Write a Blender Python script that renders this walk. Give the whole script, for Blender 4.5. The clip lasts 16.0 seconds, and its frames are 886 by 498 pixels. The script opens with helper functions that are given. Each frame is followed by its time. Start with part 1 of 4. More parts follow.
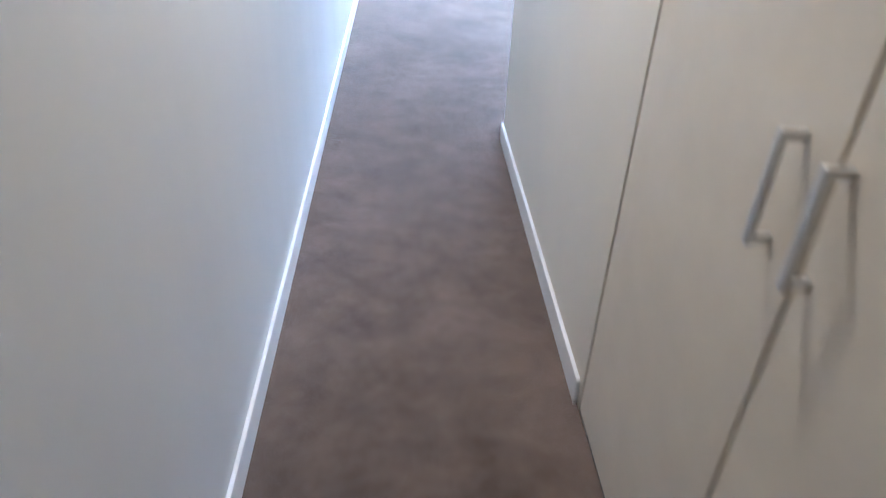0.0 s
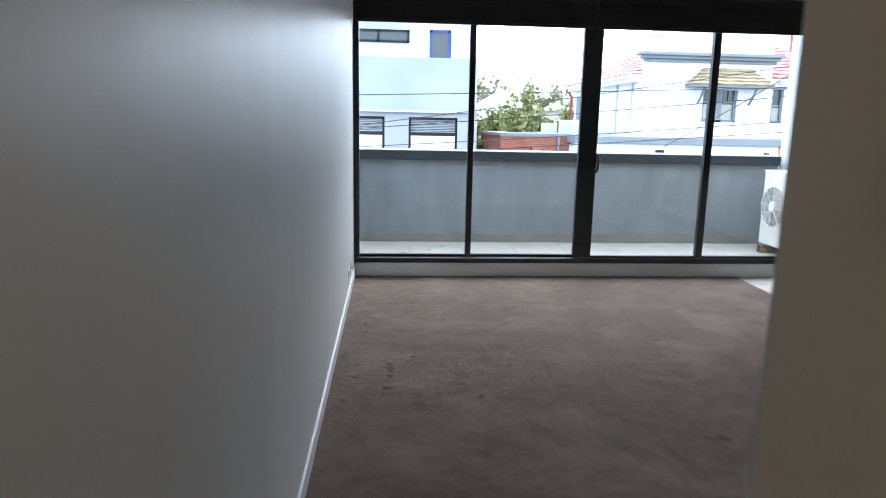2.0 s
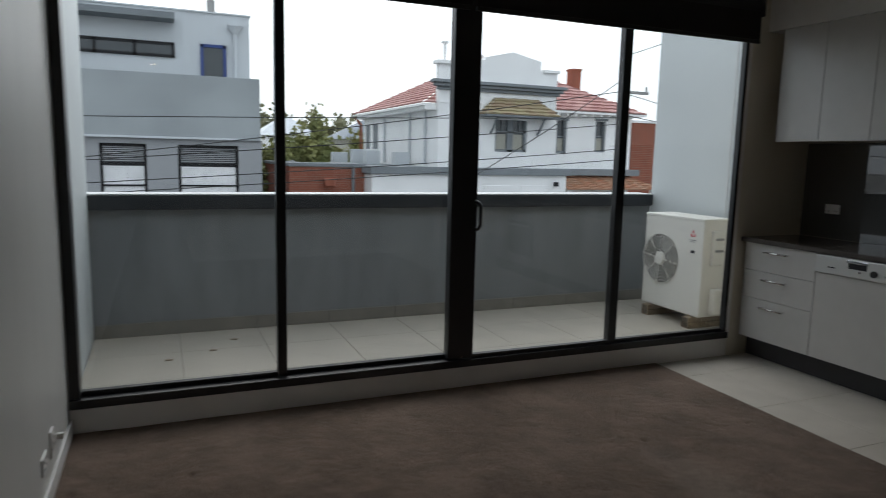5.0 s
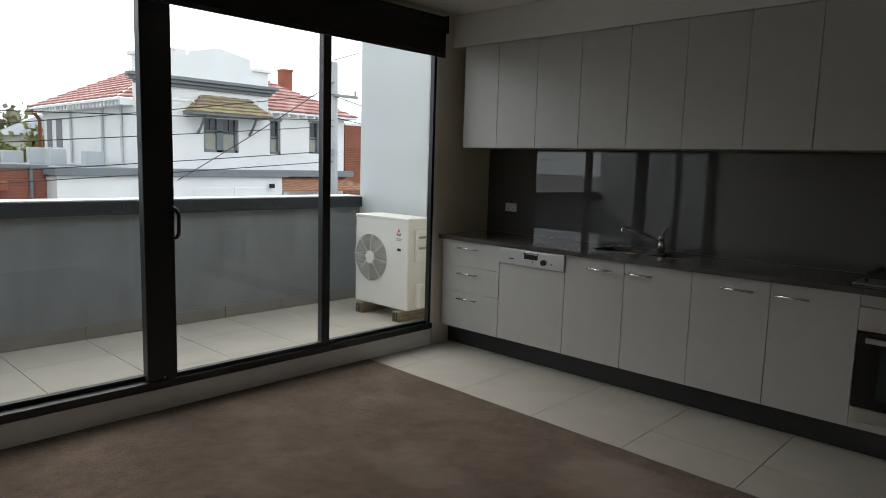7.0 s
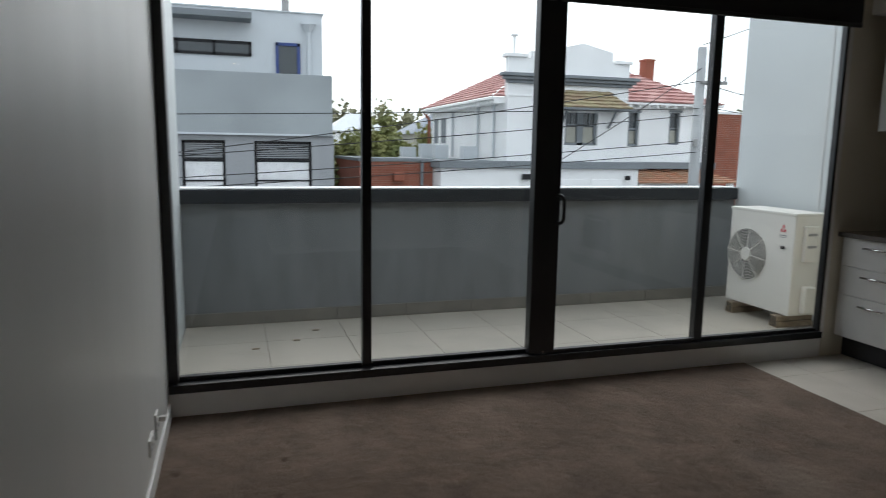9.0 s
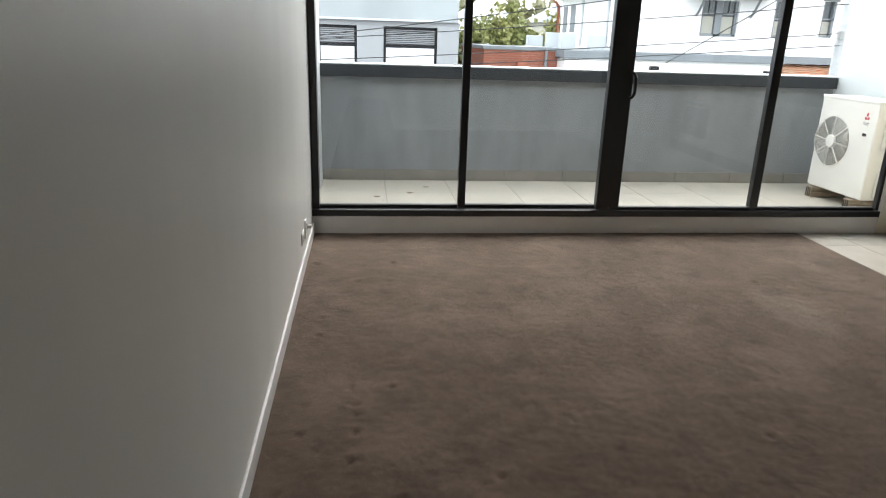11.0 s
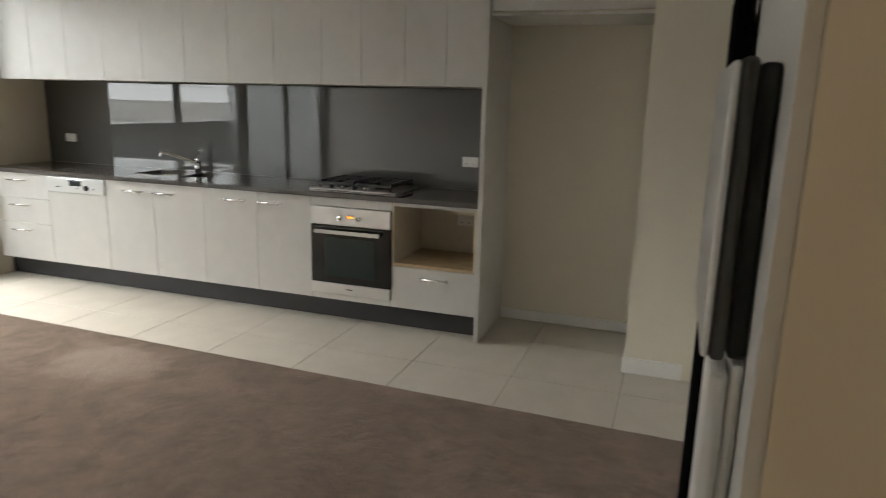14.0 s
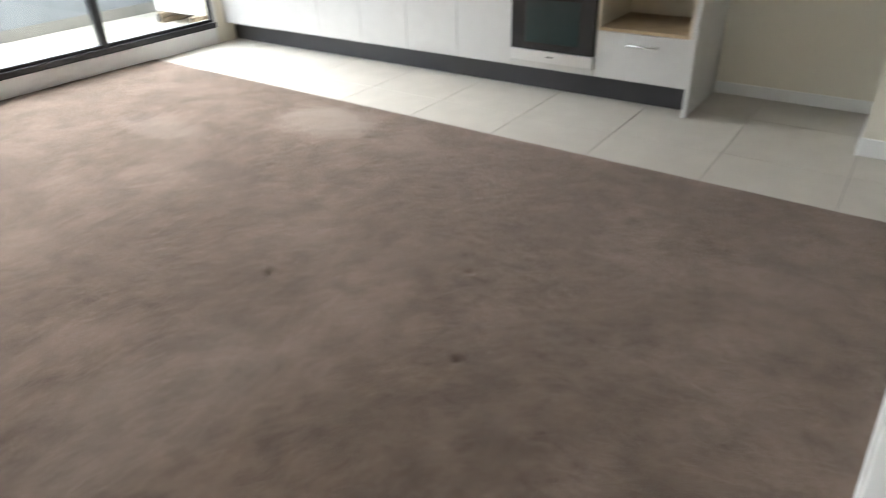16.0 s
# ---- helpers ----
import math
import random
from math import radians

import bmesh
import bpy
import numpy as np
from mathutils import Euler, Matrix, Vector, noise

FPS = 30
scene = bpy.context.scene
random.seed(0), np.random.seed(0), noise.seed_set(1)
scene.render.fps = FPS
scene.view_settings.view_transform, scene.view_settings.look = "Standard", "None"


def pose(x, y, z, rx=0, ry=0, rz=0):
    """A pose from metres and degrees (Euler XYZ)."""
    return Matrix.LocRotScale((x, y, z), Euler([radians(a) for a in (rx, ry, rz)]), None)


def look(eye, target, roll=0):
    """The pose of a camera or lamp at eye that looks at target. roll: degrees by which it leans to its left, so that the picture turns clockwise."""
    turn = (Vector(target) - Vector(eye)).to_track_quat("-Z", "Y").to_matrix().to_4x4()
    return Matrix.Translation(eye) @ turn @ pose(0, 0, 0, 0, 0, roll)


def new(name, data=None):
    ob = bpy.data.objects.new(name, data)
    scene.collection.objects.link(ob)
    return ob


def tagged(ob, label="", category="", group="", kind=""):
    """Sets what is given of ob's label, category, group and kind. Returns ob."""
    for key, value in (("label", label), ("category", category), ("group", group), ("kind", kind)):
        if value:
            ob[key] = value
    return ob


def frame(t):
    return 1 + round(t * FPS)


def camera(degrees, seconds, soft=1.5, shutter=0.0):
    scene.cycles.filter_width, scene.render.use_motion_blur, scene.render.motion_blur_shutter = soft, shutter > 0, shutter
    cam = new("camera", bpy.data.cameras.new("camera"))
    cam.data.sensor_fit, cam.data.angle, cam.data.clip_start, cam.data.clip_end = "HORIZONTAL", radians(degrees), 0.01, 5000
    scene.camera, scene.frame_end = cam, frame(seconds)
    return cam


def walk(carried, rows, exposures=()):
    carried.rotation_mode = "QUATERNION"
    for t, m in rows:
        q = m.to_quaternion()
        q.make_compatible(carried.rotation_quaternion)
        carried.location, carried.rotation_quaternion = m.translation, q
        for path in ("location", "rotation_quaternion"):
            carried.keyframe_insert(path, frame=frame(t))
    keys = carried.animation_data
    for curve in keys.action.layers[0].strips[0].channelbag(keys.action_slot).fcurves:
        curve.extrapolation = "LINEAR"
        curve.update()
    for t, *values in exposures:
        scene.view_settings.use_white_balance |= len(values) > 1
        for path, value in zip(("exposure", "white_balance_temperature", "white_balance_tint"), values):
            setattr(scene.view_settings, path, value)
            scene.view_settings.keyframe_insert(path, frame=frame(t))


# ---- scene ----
cam = camera(67.1, 16.0, soft=0.9, shutter=0.4)
PATH = [
    (0, (0.384, -8.159, 1.316), (0.491, -6.503, 0.2), 1.9),
    (0.5, (0.407, -7.634, 1.384), (0.512, -5.846, 0.495), -0.3),
    (1, (0.315, -7.155, 1.444), (0.484, -5.276, 0.78), 1.8),
    (1.5, (0.318, -6.63, 1.461), (0.495, -4.693, 0.992), 1.2),
    (2, (0.328, -6.121, 1.429), (0.488, -4.162, 1.056), 1.2),
    (2.5, (0.359, -5.59, 1.426), (0.532, -3.626, 1.086), 1.0),
    (3, (0.384, -5.097, 1.428), (0.549, -3.13, 1.104), 0.9),
    (5.5, (0.478, -3.594, 1.451), (1.493, -1.89, 1.19), 2.0),
    (6, (0.505, -3.648, 1.461), (1.745, -2.1, 1.2), 2.8),
    (6.5, (0.529, -3.702, 1.468), (1.928, -2.296, 1.214), 2.2),
    (7, (0.531, -3.707, 1.463), (1.976, -2.348, 1.211), 1.7),
    (7.5, (0.483, -3.663, 1.455), (1.86, -2.235, 1.199), 1.5),
    (8, (0.438, -3.629, 1.447), (1.576, -2.007, 1.175), 1.1),
    (8.5, (0.402, -3.614, 1.445), (1.278, -1.84, 1.153), 0.9),
    (9, (0.362, -3.637, 1.437), (0.953, -1.75, 1.14), 0.9),
    (11.5, (0.376, -4.925, 1.375), (0.605, -3.045, 0.731), 2.0),
    (12, (0.417, -5.12, 1.432), (0.806, -3.264, 0.796), 1.7),
    (12.5, (0.435, -5.171, 1.431), (1.408, -3.508, 0.892), 1.8),
    (13, (0.469, -5.208, 1.461), (1.863, -3.86, 0.974), 1.5),
    (13.5, (0.505, -5.248, 1.465), (2.199, -4.277, 1.033), 1.4),
    (14, (0.518, -5.26, 1.512), (2.364, -4.626, 1.08), 1.5),
    (14.5, (0.491, -5.276, 1.501), (2.385, -4.807, 1.062), 1.4),
    (15, (0.511, -5.26, 1.469), (2.369, -4.811, 0.878), 1.4),
    (15.5, (0.522, -5.235, 1.406), (2.175, -4.534, 0.525), -0.2),
    (16, (0.483, -5.193, 1.391), (1.883, -4.186, 0.377), -2.0),
]
walk(cam, [(t, look(eye, target, roll)) for t, eye, target, roll in PATH], [
    (0.0, 3.85, 4300, 10), (0.5, 3.05, 4750, 10), (1.0, 2.4, 5100, 10), (1.5, 1.85, 5100, 10), (2.0, 1.15, 5350, 10), (2.5, 0.75, 5400, 10), (3.0, 0.35, 5550, 10),
    (5.5, -0.9, 6200, 10), (6.5, -0.7, 6350, 10), (7.0, -0.3, 6350, 10), (8.0, -0.05, 6250, 10), (9.0, -0.55, 6100, 10), (11.5, 1.05, 6400, 10), (12.5, 1.05, 6300, 10), (13.0, 0.85, 6450, 10), (13.5, 1.15, 6500, 10),
    (14.0, 1.85, 6700, 10), (14.5, 2.2, 6850, 10), (15.0, 2.4, 6650, 10), (15.5, 2.6, 6150, 10), (16.0, 2.6, 6000, 10)])

# ---- world, sun, exposure ----
world = bpy.data.worlds.new("overcast")
scene.world = world
world.use_nodes = True
wt = world.node_tree
sky = wt.nodes.new("ShaderNodeTexSky")
sky.sky_type = "NISHITA"
sky.sun_disc = False
sky.sun_elevation, sky.sun_rotation = radians(41), radians(8)
sky.air_density, sky.dust_density, sky.ozone_density = 1.0, 6.0, 1.0
grey = wt.nodes.new("ShaderNodeMixRGB")
grey.inputs[0].default_value = 0.75
grey.inputs[2].default_value = (13.0, 13.6, 14.0, 1)
wt.links.new(sky.outputs[0], grey.inputs[1])
wt.links.new(grey.outputs[0], wt.nodes["Background"].inputs[0])
wt.nodes["Background"].inputs[1].default_value = 0.20
sun = new("sun", bpy.data.lights.new("sun", "SUN"))
sun.data.energy, sun.data.angle, sun.data.color = 1.6, radians(70), (1, 0.97, 0.93)
sun.matrix_world = look((6, 30, 26), (2, 0, 0))


# ---- materials ----
def mat(name, color, rough=0.6, metal=0.0, vary=0.08, scale=6.0, fine=120.0, bump=0.05, spec=0.5, second=None, dist=0.01, run=1.0):
    """A paint or surface with stains at a large scale and grain at a small one."""
    m = bpy.data.materials.new(name)
    m.use_nodes = True
    t = m.node_tree
    b = t.nodes["Principled BSDF"]
    big = t.nodes.new("ShaderNodeTexNoise")
    big.inputs["Scale"].default_value, big.inputs["Detail"].default_value = scale, 5
    small = t.nodes.new("ShaderNodeTexNoise")
    small.inputs["Scale"].default_value, small.inputs["Detail"].default_value = fine, 3
    geo = t.nodes.new("ShaderNodeNewGeometry")
    t.links.new(geo.outputs["Position"], small.inputs["Vector"])
    down = t.nodes.new("ShaderNodeMapping")
    down.inputs["Scale"].default_value = (1, 1, run)
    t.links.new(geo.outputs["Position"], down.inputs["Vector"])
    t.links.new(down.outputs[0], big.inputs["Vector"])
    ramp = t.nodes.new("ShaderNodeMixRGB")
    c2 = second or tuple(c * (1 - vary * 2) for c in color)
    ramp.inputs[1].default_value, ramp.inputs[2].default_value = (*color, 1), (*c2, 1)
    mix = t.nodes.new("ShaderNodeMath")
    mix.operation = "MULTIPLY_ADD"
    t.links.new(big.outputs[0], mix.inputs[0])
    mix.inputs[1].default_value, mix.inputs[2].default_value = 2.2, -0.75
    add = t.nodes.new("ShaderNodeMath")
    add.operation, add.use_clamp = "MULTIPLY_ADD", True
    t.links.new(small.outputs[0], add.inputs[0])
    add.inputs[1].default_value = 0.35
    t.links.new(mix.outputs[0], add.inputs[2])
    t.links.new(add.outputs[0], ramp.inputs[0])
    t.links.new(ramp.outputs[0], b.inputs["Base Color"])
    b.inputs["Metallic"].default_value = metal
    b.inputs["Specular IOR Level"].default_value = spec
    rr = t.nodes.new("ShaderNodeMath")
    rr.operation = "MULTIPLY_ADD"
    t.links.new(big.outputs[0], rr.inputs[0])
    wob = min(0.12, rough * 0.35)
    rr.inputs[1].default_value, rr.inputs[2].default_value = wob, max(0.004, rough - wob / 2)
    t.links.new(rr.outputs[0], b.inputs["Roughness"])
    if bump:
        bp = t.nodes.new("ShaderNodeBump")
        bp.inputs["Strength"].default_value, bp.inputs["Distance"].default_value = bump, dist
        t.links.new(small.outputs[0], bp.inputs["Height"])
        t.links.new(bp.outputs[0], b.inputs["Normal"])
    return m


def glow(name, color, strength):
    m = bpy.data.materials.new(name)
    m.use_nodes = True
    b = m.node_tree.nodes["Principled BSDF"]
    b.inputs["Base Color"].default_value = (*color, 1)
    b.inputs["Emission Color"].default_value = (*color, 1)
    b.inputs["Emission Strength"].default_value = strength
    return m


def clear_glass(name, tint=(0.98, 0.99, 0.985)):
    m = bpy.data.materials.new(name)
    m.use_nodes = True
    t = m.node_tree
    t.nodes.remove(t.nodes["Principled BSDF"])
    tr, gl, fr, mx = (t.nodes.new(n) for n in ("ShaderNodeBsdfTransparent", "ShaderNodeBsdfGlossy", "ShaderNodeLayerWeight", "ShaderNodeMixShader"))
    tr.inputs[0].default_value = (*tint, 1)
    gl.inputs["Roughness"].default_value = 0.01
    fr.inputs["Blend"].default_value = 0.5
    pw, ad = t.nodes.new("ShaderNodeMath"), t.nodes.new("ShaderNodeMath")
    pw.operation, ad.operation = "POWER", "MULTIPLY_ADD"
    pw.inputs[1].default_value, ad.inputs[1].default_value, ad.inputs[2].default_value = 5.0, 0.9, 0.03
    t.links.new(fr.outputs["Facing"], pw.inputs[0])
    t.links.new(pw.outputs[0], ad.inputs[0])
    t.links.new(ad.outputs[0], mx.inputs[0])
    t.links.new(tr.outputs[0], mx.inputs[1])
    t.links.new(gl.outputs[0], mx.inputs[2])
    t.links.new(mx.outputs[0], t.nodes["Material Output"].inputs[0])
    return m


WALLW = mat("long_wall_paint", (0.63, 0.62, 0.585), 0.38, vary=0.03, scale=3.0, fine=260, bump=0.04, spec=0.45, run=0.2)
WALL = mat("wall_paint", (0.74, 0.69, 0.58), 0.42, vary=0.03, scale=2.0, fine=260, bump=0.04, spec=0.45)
# cream wall paint, tinted warmer to carry part of the downlight's glow
HALL = mat("lamp_warmed_hall_paint", (0.72, 0.66, 0.545), 0.5, vary=0.03, scale=2.0, fine=260, bump=0.04)
CEIL = mat("ceiling_paint", (0.78, 0.77, 0.74), 0.8, vary=0.02)
TRIM = mat("gloss_white_trim", (0.80, 0.79, 0.77), 0.3, vary=0.03)
CARPET = mat("brown_carpet", (0.180, 0.130, 0.096), 0.97, vary=0.2, scale=9.0, fine=420, bump=0.9, spec=0.1, dist=0.006)
TILE = mat("cream_porcelain", (0.55, 0.51, 0.445), 0.33, vary=0.05, scale=5, fine=200, bump=0.02)
GROUT = mat("grout", (0.22, 0.20, 0.18), 0.9)
def worn_carpet(m):
    """Pale worn patches with ragged edges, and a clumped pile."""
    t = m.node_tree
    b = t.nodes["Principled BSDF"]
    geo = t.nodes.new("ShaderNodeNewGeometry")
    rag = t.nodes.new("ShaderNodeTexNoise")
    rag.inputs["Scale"].default_value, rag.inputs["Detail"].default_value = 7.0, 4
    t.links.new(geo.outputs["Position"], rag.inputs["Vector"])
    col = b.inputs["Base Color"].links[0].from_socket
    for cx, cy, rx, ry, amount in ((3.3, -2.3, 0.24, 0.36, 0.55), (2.7, -1.5, 0.16, 0.4, 0.22), (1.2, -3.6, 0.5, 0.3, 0.15)):
        mp = t.nodes.new("ShaderNodeMapping")
        mp.vector_type = "POINT"
        mp.inputs["Location"].default_value = (-cx / rx, -cy / ry, 0)
        mp.inputs["Scale"].default_value = (1 / rx, 1 / ry, 0)
        t.links.new(geo.outputs["Position"], mp.inputs["Vector"])
        ln = t.nodes.new("ShaderNodeVectorMath")
        ln.operation = "LENGTH"
        t.links.new(mp.outputs[0], ln.inputs[0])
        ad = t.nodes.new("ShaderNodeMath")
        ad.operation = "MULTIPLY_ADD"
        ad.inputs[1].default_value = 1.0
        t.links.new(ln.outputs["Value"], ad.inputs[0])
        t.links.new(rag.outputs[0], ad.inputs[2])
        mr = t.nodes.new("ShaderNodeMapRange")
        mr.interpolation_type = "SMOOTHSTEP"
        for k, val in zip(("From Min", "From Max", "To Min", "To Max"), (1.0, 1.75, amount, 0.0)):
            mr.inputs[k].default_value = val
        t.links.new(ad.outputs[0], mr.inputs["Value"])
        mx = t.nodes.new("ShaderNodeMixRGB")
        mx.inputs[2].default_value = (0.42, 0.355, 0.30, 1)
        t.links.new(mr.outputs[0], mx.inputs[0])
        t.links.new(col, mx.inputs[1])
        col = mx.outputs[0]
    # broad trodden and flattened areas, greyer than the pile round them
    for scale, lo, hi, amount, tone in ((1.7, 0.46, 0.68, 0.5, (0.275, 0.205, 0.160, 1)), (3.1, 0.52, 0.70, 0.55, (0.085, 0.060, 0.048, 1))):
        ns = t.nodes.new("ShaderNodeTexNoise")
        ns.inputs["Scale"].default_value, ns.inputs["Detail"].default_value, ns.inputs["Roughness"].default_value = scale, 7, 0.62
        t.links.new(geo.outputs["Position"], ns.inputs["Vector"])
        mr = t.nodes.new("ShaderNodeMapRange")
        mr.interpolation_type = "SMOOTHSTEP"
        for k, val in zip(("From Min", "From Max", "To Min", "To Max"), (lo, hi, 0.0, amount)):
            mr.inputs[k].default_value = val
        t.links.new(ns.outputs[0], mr.inputs["Value"])
        mx = t.nodes.new("ShaderNodeMixRGB")
        mx.inputs[2].default_value = tone
        t.links.new(mr.outputs[0], mx.inputs[0])
        t.links.new(col, mx.inputs[1])
        col = mx.outputs[0]
    t.links.new(col, b.inputs["Base Color"])
    b.inputs["Sheen Weight"].default_value, b.inputs["Sheen Roughness"].default_value = 0.42, 0.35
    b.inputs["Sheen Tint"].default_value = (0.78, 0.68, 0.62, 1)
    clump = t.nodes.new("ShaderNodeTexNoise")
    clump.inputs["Scale"].default_value, clump.inputs["Detail"].default_value = 22, 5
    t.links.new(geo.outputs["Position"], clump.inputs["Vector"])
    old = b.inputs["Normal"].links[0].from_node
    bp = t.nodes.new("ShaderNodeBump")
    bp.inputs["Strength"].default_value, bp.inputs["Distance"].default_value = 0.4, 0.03
    t.links.new(clump.outputs[0], bp.inputs["Height"])
    t.links.new(bp.outputs[0], old.inputs["Normal"])


worn_carpet(CARPET)
BLACK = mat("black_aluminium", (0.012, 0.013, 0.015), 0.35, vary=0.1)
BLIND = mat("black_blind_fabric", (0.012, 0.011, 0.012), 0.85, fine=500, bump=0.2)
GLASS = clear_glass("pane_glass")
CAB = mat("pale_laminate", (0.55, 0.535, 0.505), 0.33, vary=0.03, scale=9, fine=180, bump=0.03)
CREAML = mat("cream_hall_laminate", (0.68, 0.61, 0.49), 0.4, vary=0.03, scale=9, fine=180, bump=0.03)
CABIN = mat("beige_laminate_carcass", (0.60, 0.52, 0.40), 0.5, vary=0.06, scale=14)
KICK = mat("dark_kickboard", (0.035, 0.033, 0.036), 0.5)
STONE = mat("dark_stone_bench", (0.095, 0.083, 0.075), 0.07, vary=0.15, scale=60, fine=400, bump=0.0)
SPLASH = mat("smoked_glass_splashback", (0.085, 0.083, 0.078), 0.015, vary=0.02, bump=0.0, spec=0.75)
STEEL = mat("brushed_steel", (0.68, 0.67, 0.65), 0.36, metal=1.0, vary=0.05, scale=3, fine=300, bump=0.03)
SATIN = mat("satin_handle_steel", (0.78, 0.77, 0.76), 0.2, metal=1.0, vary=0.03, bump=0)
CHROME = mat("chrome", (0.8, 0.8, 0.8), 0.08, metal=1.0, vary=0.01, bump=0)
PLASTIC = mat("white_plastic", (0.78, 0.77, 0.74), 0.35, vary=0.02, bump=0)
IVORY = mat("ivory_enamel", (0.80, 0.78, 0.72), 0.4, vary=0.05, scale=4)
GREYP = mat("grey_plastic", (0.30, 0.30, 0.29), 0.45)
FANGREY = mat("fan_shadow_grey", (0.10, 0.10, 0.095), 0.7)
DARK = mat("dark_plastic", (0.014, 0.014, 0.016), 0.45, spec=0.25)
MATTE = mat("matt_black_screen", (0.008, 0.008, 0.009), 0.8, spec=0.03, bump=0)
OVENGLASS = mat("black_oven_glass", (0.012, 0.014, 0.015), 0.05, vary=0.05, bump=0, spec=0.7)
IRON = mat("cast_iron", (0.02, 0.02, 0.02), 0.5, fine=300, bump=0.2)
REDMARK = mat("red_print", (0.55, 0.03, 0.05), 0.5, bump=0)
AMBER = glow("amber_digits", (1.0, 0.35, 0.05), 0.9)
RENDERG = mat("grey_render", (0.255, 0.268, 0.282), 0.9, vary=0.12, scale=4.5, fine=160, bump=0.25, run=0.3)
CAPL = mat("pale_cap_paint", (0.62, 0.63, 0.63), 0.6, vary=0.08)
# near-black blue-grey: the shade under the parapet cap is in this colour
CAPD = mat("shaded_cap_band", (0.022, 0.026, 0.031), 0.6)
BALT = mat("balcony_tile", (0.46, 0.42, 0.35), 0.55, vary=0.08, scale=3)
SKIRT = mat("grey_skirting_tile", (0.25, 0.235, 0.21), 0.6, vary=0.12, scale=5)
PANEL = mat("pale_balcony_cladding", (0.58, 0.61, 0.61), 0.5, vary=0.05, scale=1.5)
TIMBER = mat("weathered_timber", (0.34, 0.27, 0.19), 0.85, vary=0.2, scale=30)
GREYB = mat("far_grey_render", (0.39, 0.42, 0.43), 0.9, vary=0.12, scale=0.8, fine=20)
GREYL = mat("far_lower_render", (0.36, 0.37, 0.38), 0.9, vary=0.06, scale=0.8, fine=20)
CLAD = mat("white_ribbed_cladding", (0.60, 0.63, 0.65), 0.6, vary=0.05, scale=0.7, fine=20)
HWHITE = mat("white_house_render", (0.90, 0.90, 0.89), 0.9, vary=0.05, scale=0.9, fine=20)
HGREY = mat("grey_house_trim", (0.22, 0.24, 0.255), 0.8, vary=0.08, scale=1)
ROOF = mat("red_roof_tile", (0.33, 0.14, 0.125), 0.75, vary=0.15, scale=1.5, fine=30, second=(0.52, 0.31, 0.28))
MOSS = mat("mossy_roof_tile", (0.26, 0.17, 0.12), 0.9, scale=2.5, fine=25, second=(0.38, 0.34, 0.20))
ORANGE = mat("orange_roof_tile", (0.42, 0.17, 0.09), 0.85, vary=0.2, scale=3, second=(0.36, 0.25, 0.17))
BRICK = mat("red_brick", (0.34, 0.115, 0.07), 0.9, vary=0.15, scale=2.5, fine=20)
MORTAR = mat("mortar", (0.36, 0.28, 0.23), 0.95)
FARGLASS = mat("far_window_glass", (0.06, 0.07, 0.075), 0.1, vary=0.1, bump=0)
CREAMB = mat("cream_window_blind", (0.42, 0.41, 0.35), 0.8)
WBLIND = mat("white_slat_blind", (0.88, 0.88, 0.88), 0.6)
BLUE = mat("blue_frame_paint", (0.03, 0.06, 0.22), 0.5)
ASPHALT = mat("asphalt", (0.05, 0.05, 0.052), 0.9, scale=1, fine=60)
PAVE = mat("concrete_pavement", (0.30, 0.29, 0.27), 0.9, scale=1, fine=40)
BARK = mat("bark", (0.12, 0.09, 0.06), 0.95, scale=8, fine=40, bump=0.5)
LEAF = mat("green_leaves", (0.12, 0.155, 0.045), 0.6, vary=0.25, scale=1.2, fine=9, second=(0.30, 0.29, 0.10), bump=0)
LEAF2 = mat("dull_leaves", (0.13, 0.145, 0.075), 0.75, vary=0.25, scale=0.6, fine=5, second=(0.26, 0.24, 0.14), bump=0)
WIRE = mat("cable_black", (0.03, 0.03, 0.03), 0.7, bump=0)
CONC = mat("grey_pole", (0.42, 0.43, 0.43), 0.8)
SLATE = mat("blue_slate_roof", (0.22, 0.25, 0.29), 0.7, vary=0.1, scale=0.6)


# ---- mesh helpers ----
def mesh_of(bm, name, material, smooth=False):
    me = bpy.data.meshes.new(name)
    bmesh.ops.recalc_face_normals(bm, faces=bm.faces)
    bm.to_mesh(me)
    bm.free()
    for m in (material if isinstance(material, (list, tuple)) else [material]):
        me.materials.append(m)
    if smooth:
        for p in me.polygons:
            p.use_smooth = True
    return me


def add_box(bm, lo, hi, bevel=0.0, index=0):
    v = [bm.verts.new((x, y, z)) for x in (lo[0], hi[0]) for y in (lo[1], hi[1]) for z in (lo[2], hi[2])]
    fs = [bm.faces.new([v[i] for i in q]) for q in ((0, 1, 3, 2), (4, 6, 7, 5), (0, 4, 5, 1), (2, 3, 7, 6), (0, 2, 6, 4), (1, 5, 7, 3))]
    for f in fs:
        f.material_index = index
    if bevel:
        es = list({e for f in fs for e in f.edges})
        bmesh.ops.bevel(bm, geom=es, offset=bevel, segments=2, affect="EDGES", profile=0.5)


def add_cyl(bm, a, b, r, seg=16, r2=None):
    a, b = Vector(a), Vector(b)
    q = (b - a).to_track_quat("Z", "Y").to_matrix().to_4x4()
    bmesh.ops.create_cone(bm, cap_ends=True, segments=seg, radius1=r, radius2=r if r2 is None else r2, depth=(b - a).length,
                          matrix=Matrix.Translation((a + b) / 2) @ q)


def put(name, me, parent=None):
    ob = new(name, me)
    if parent is not None:
        ob.parent = parent
    return ob


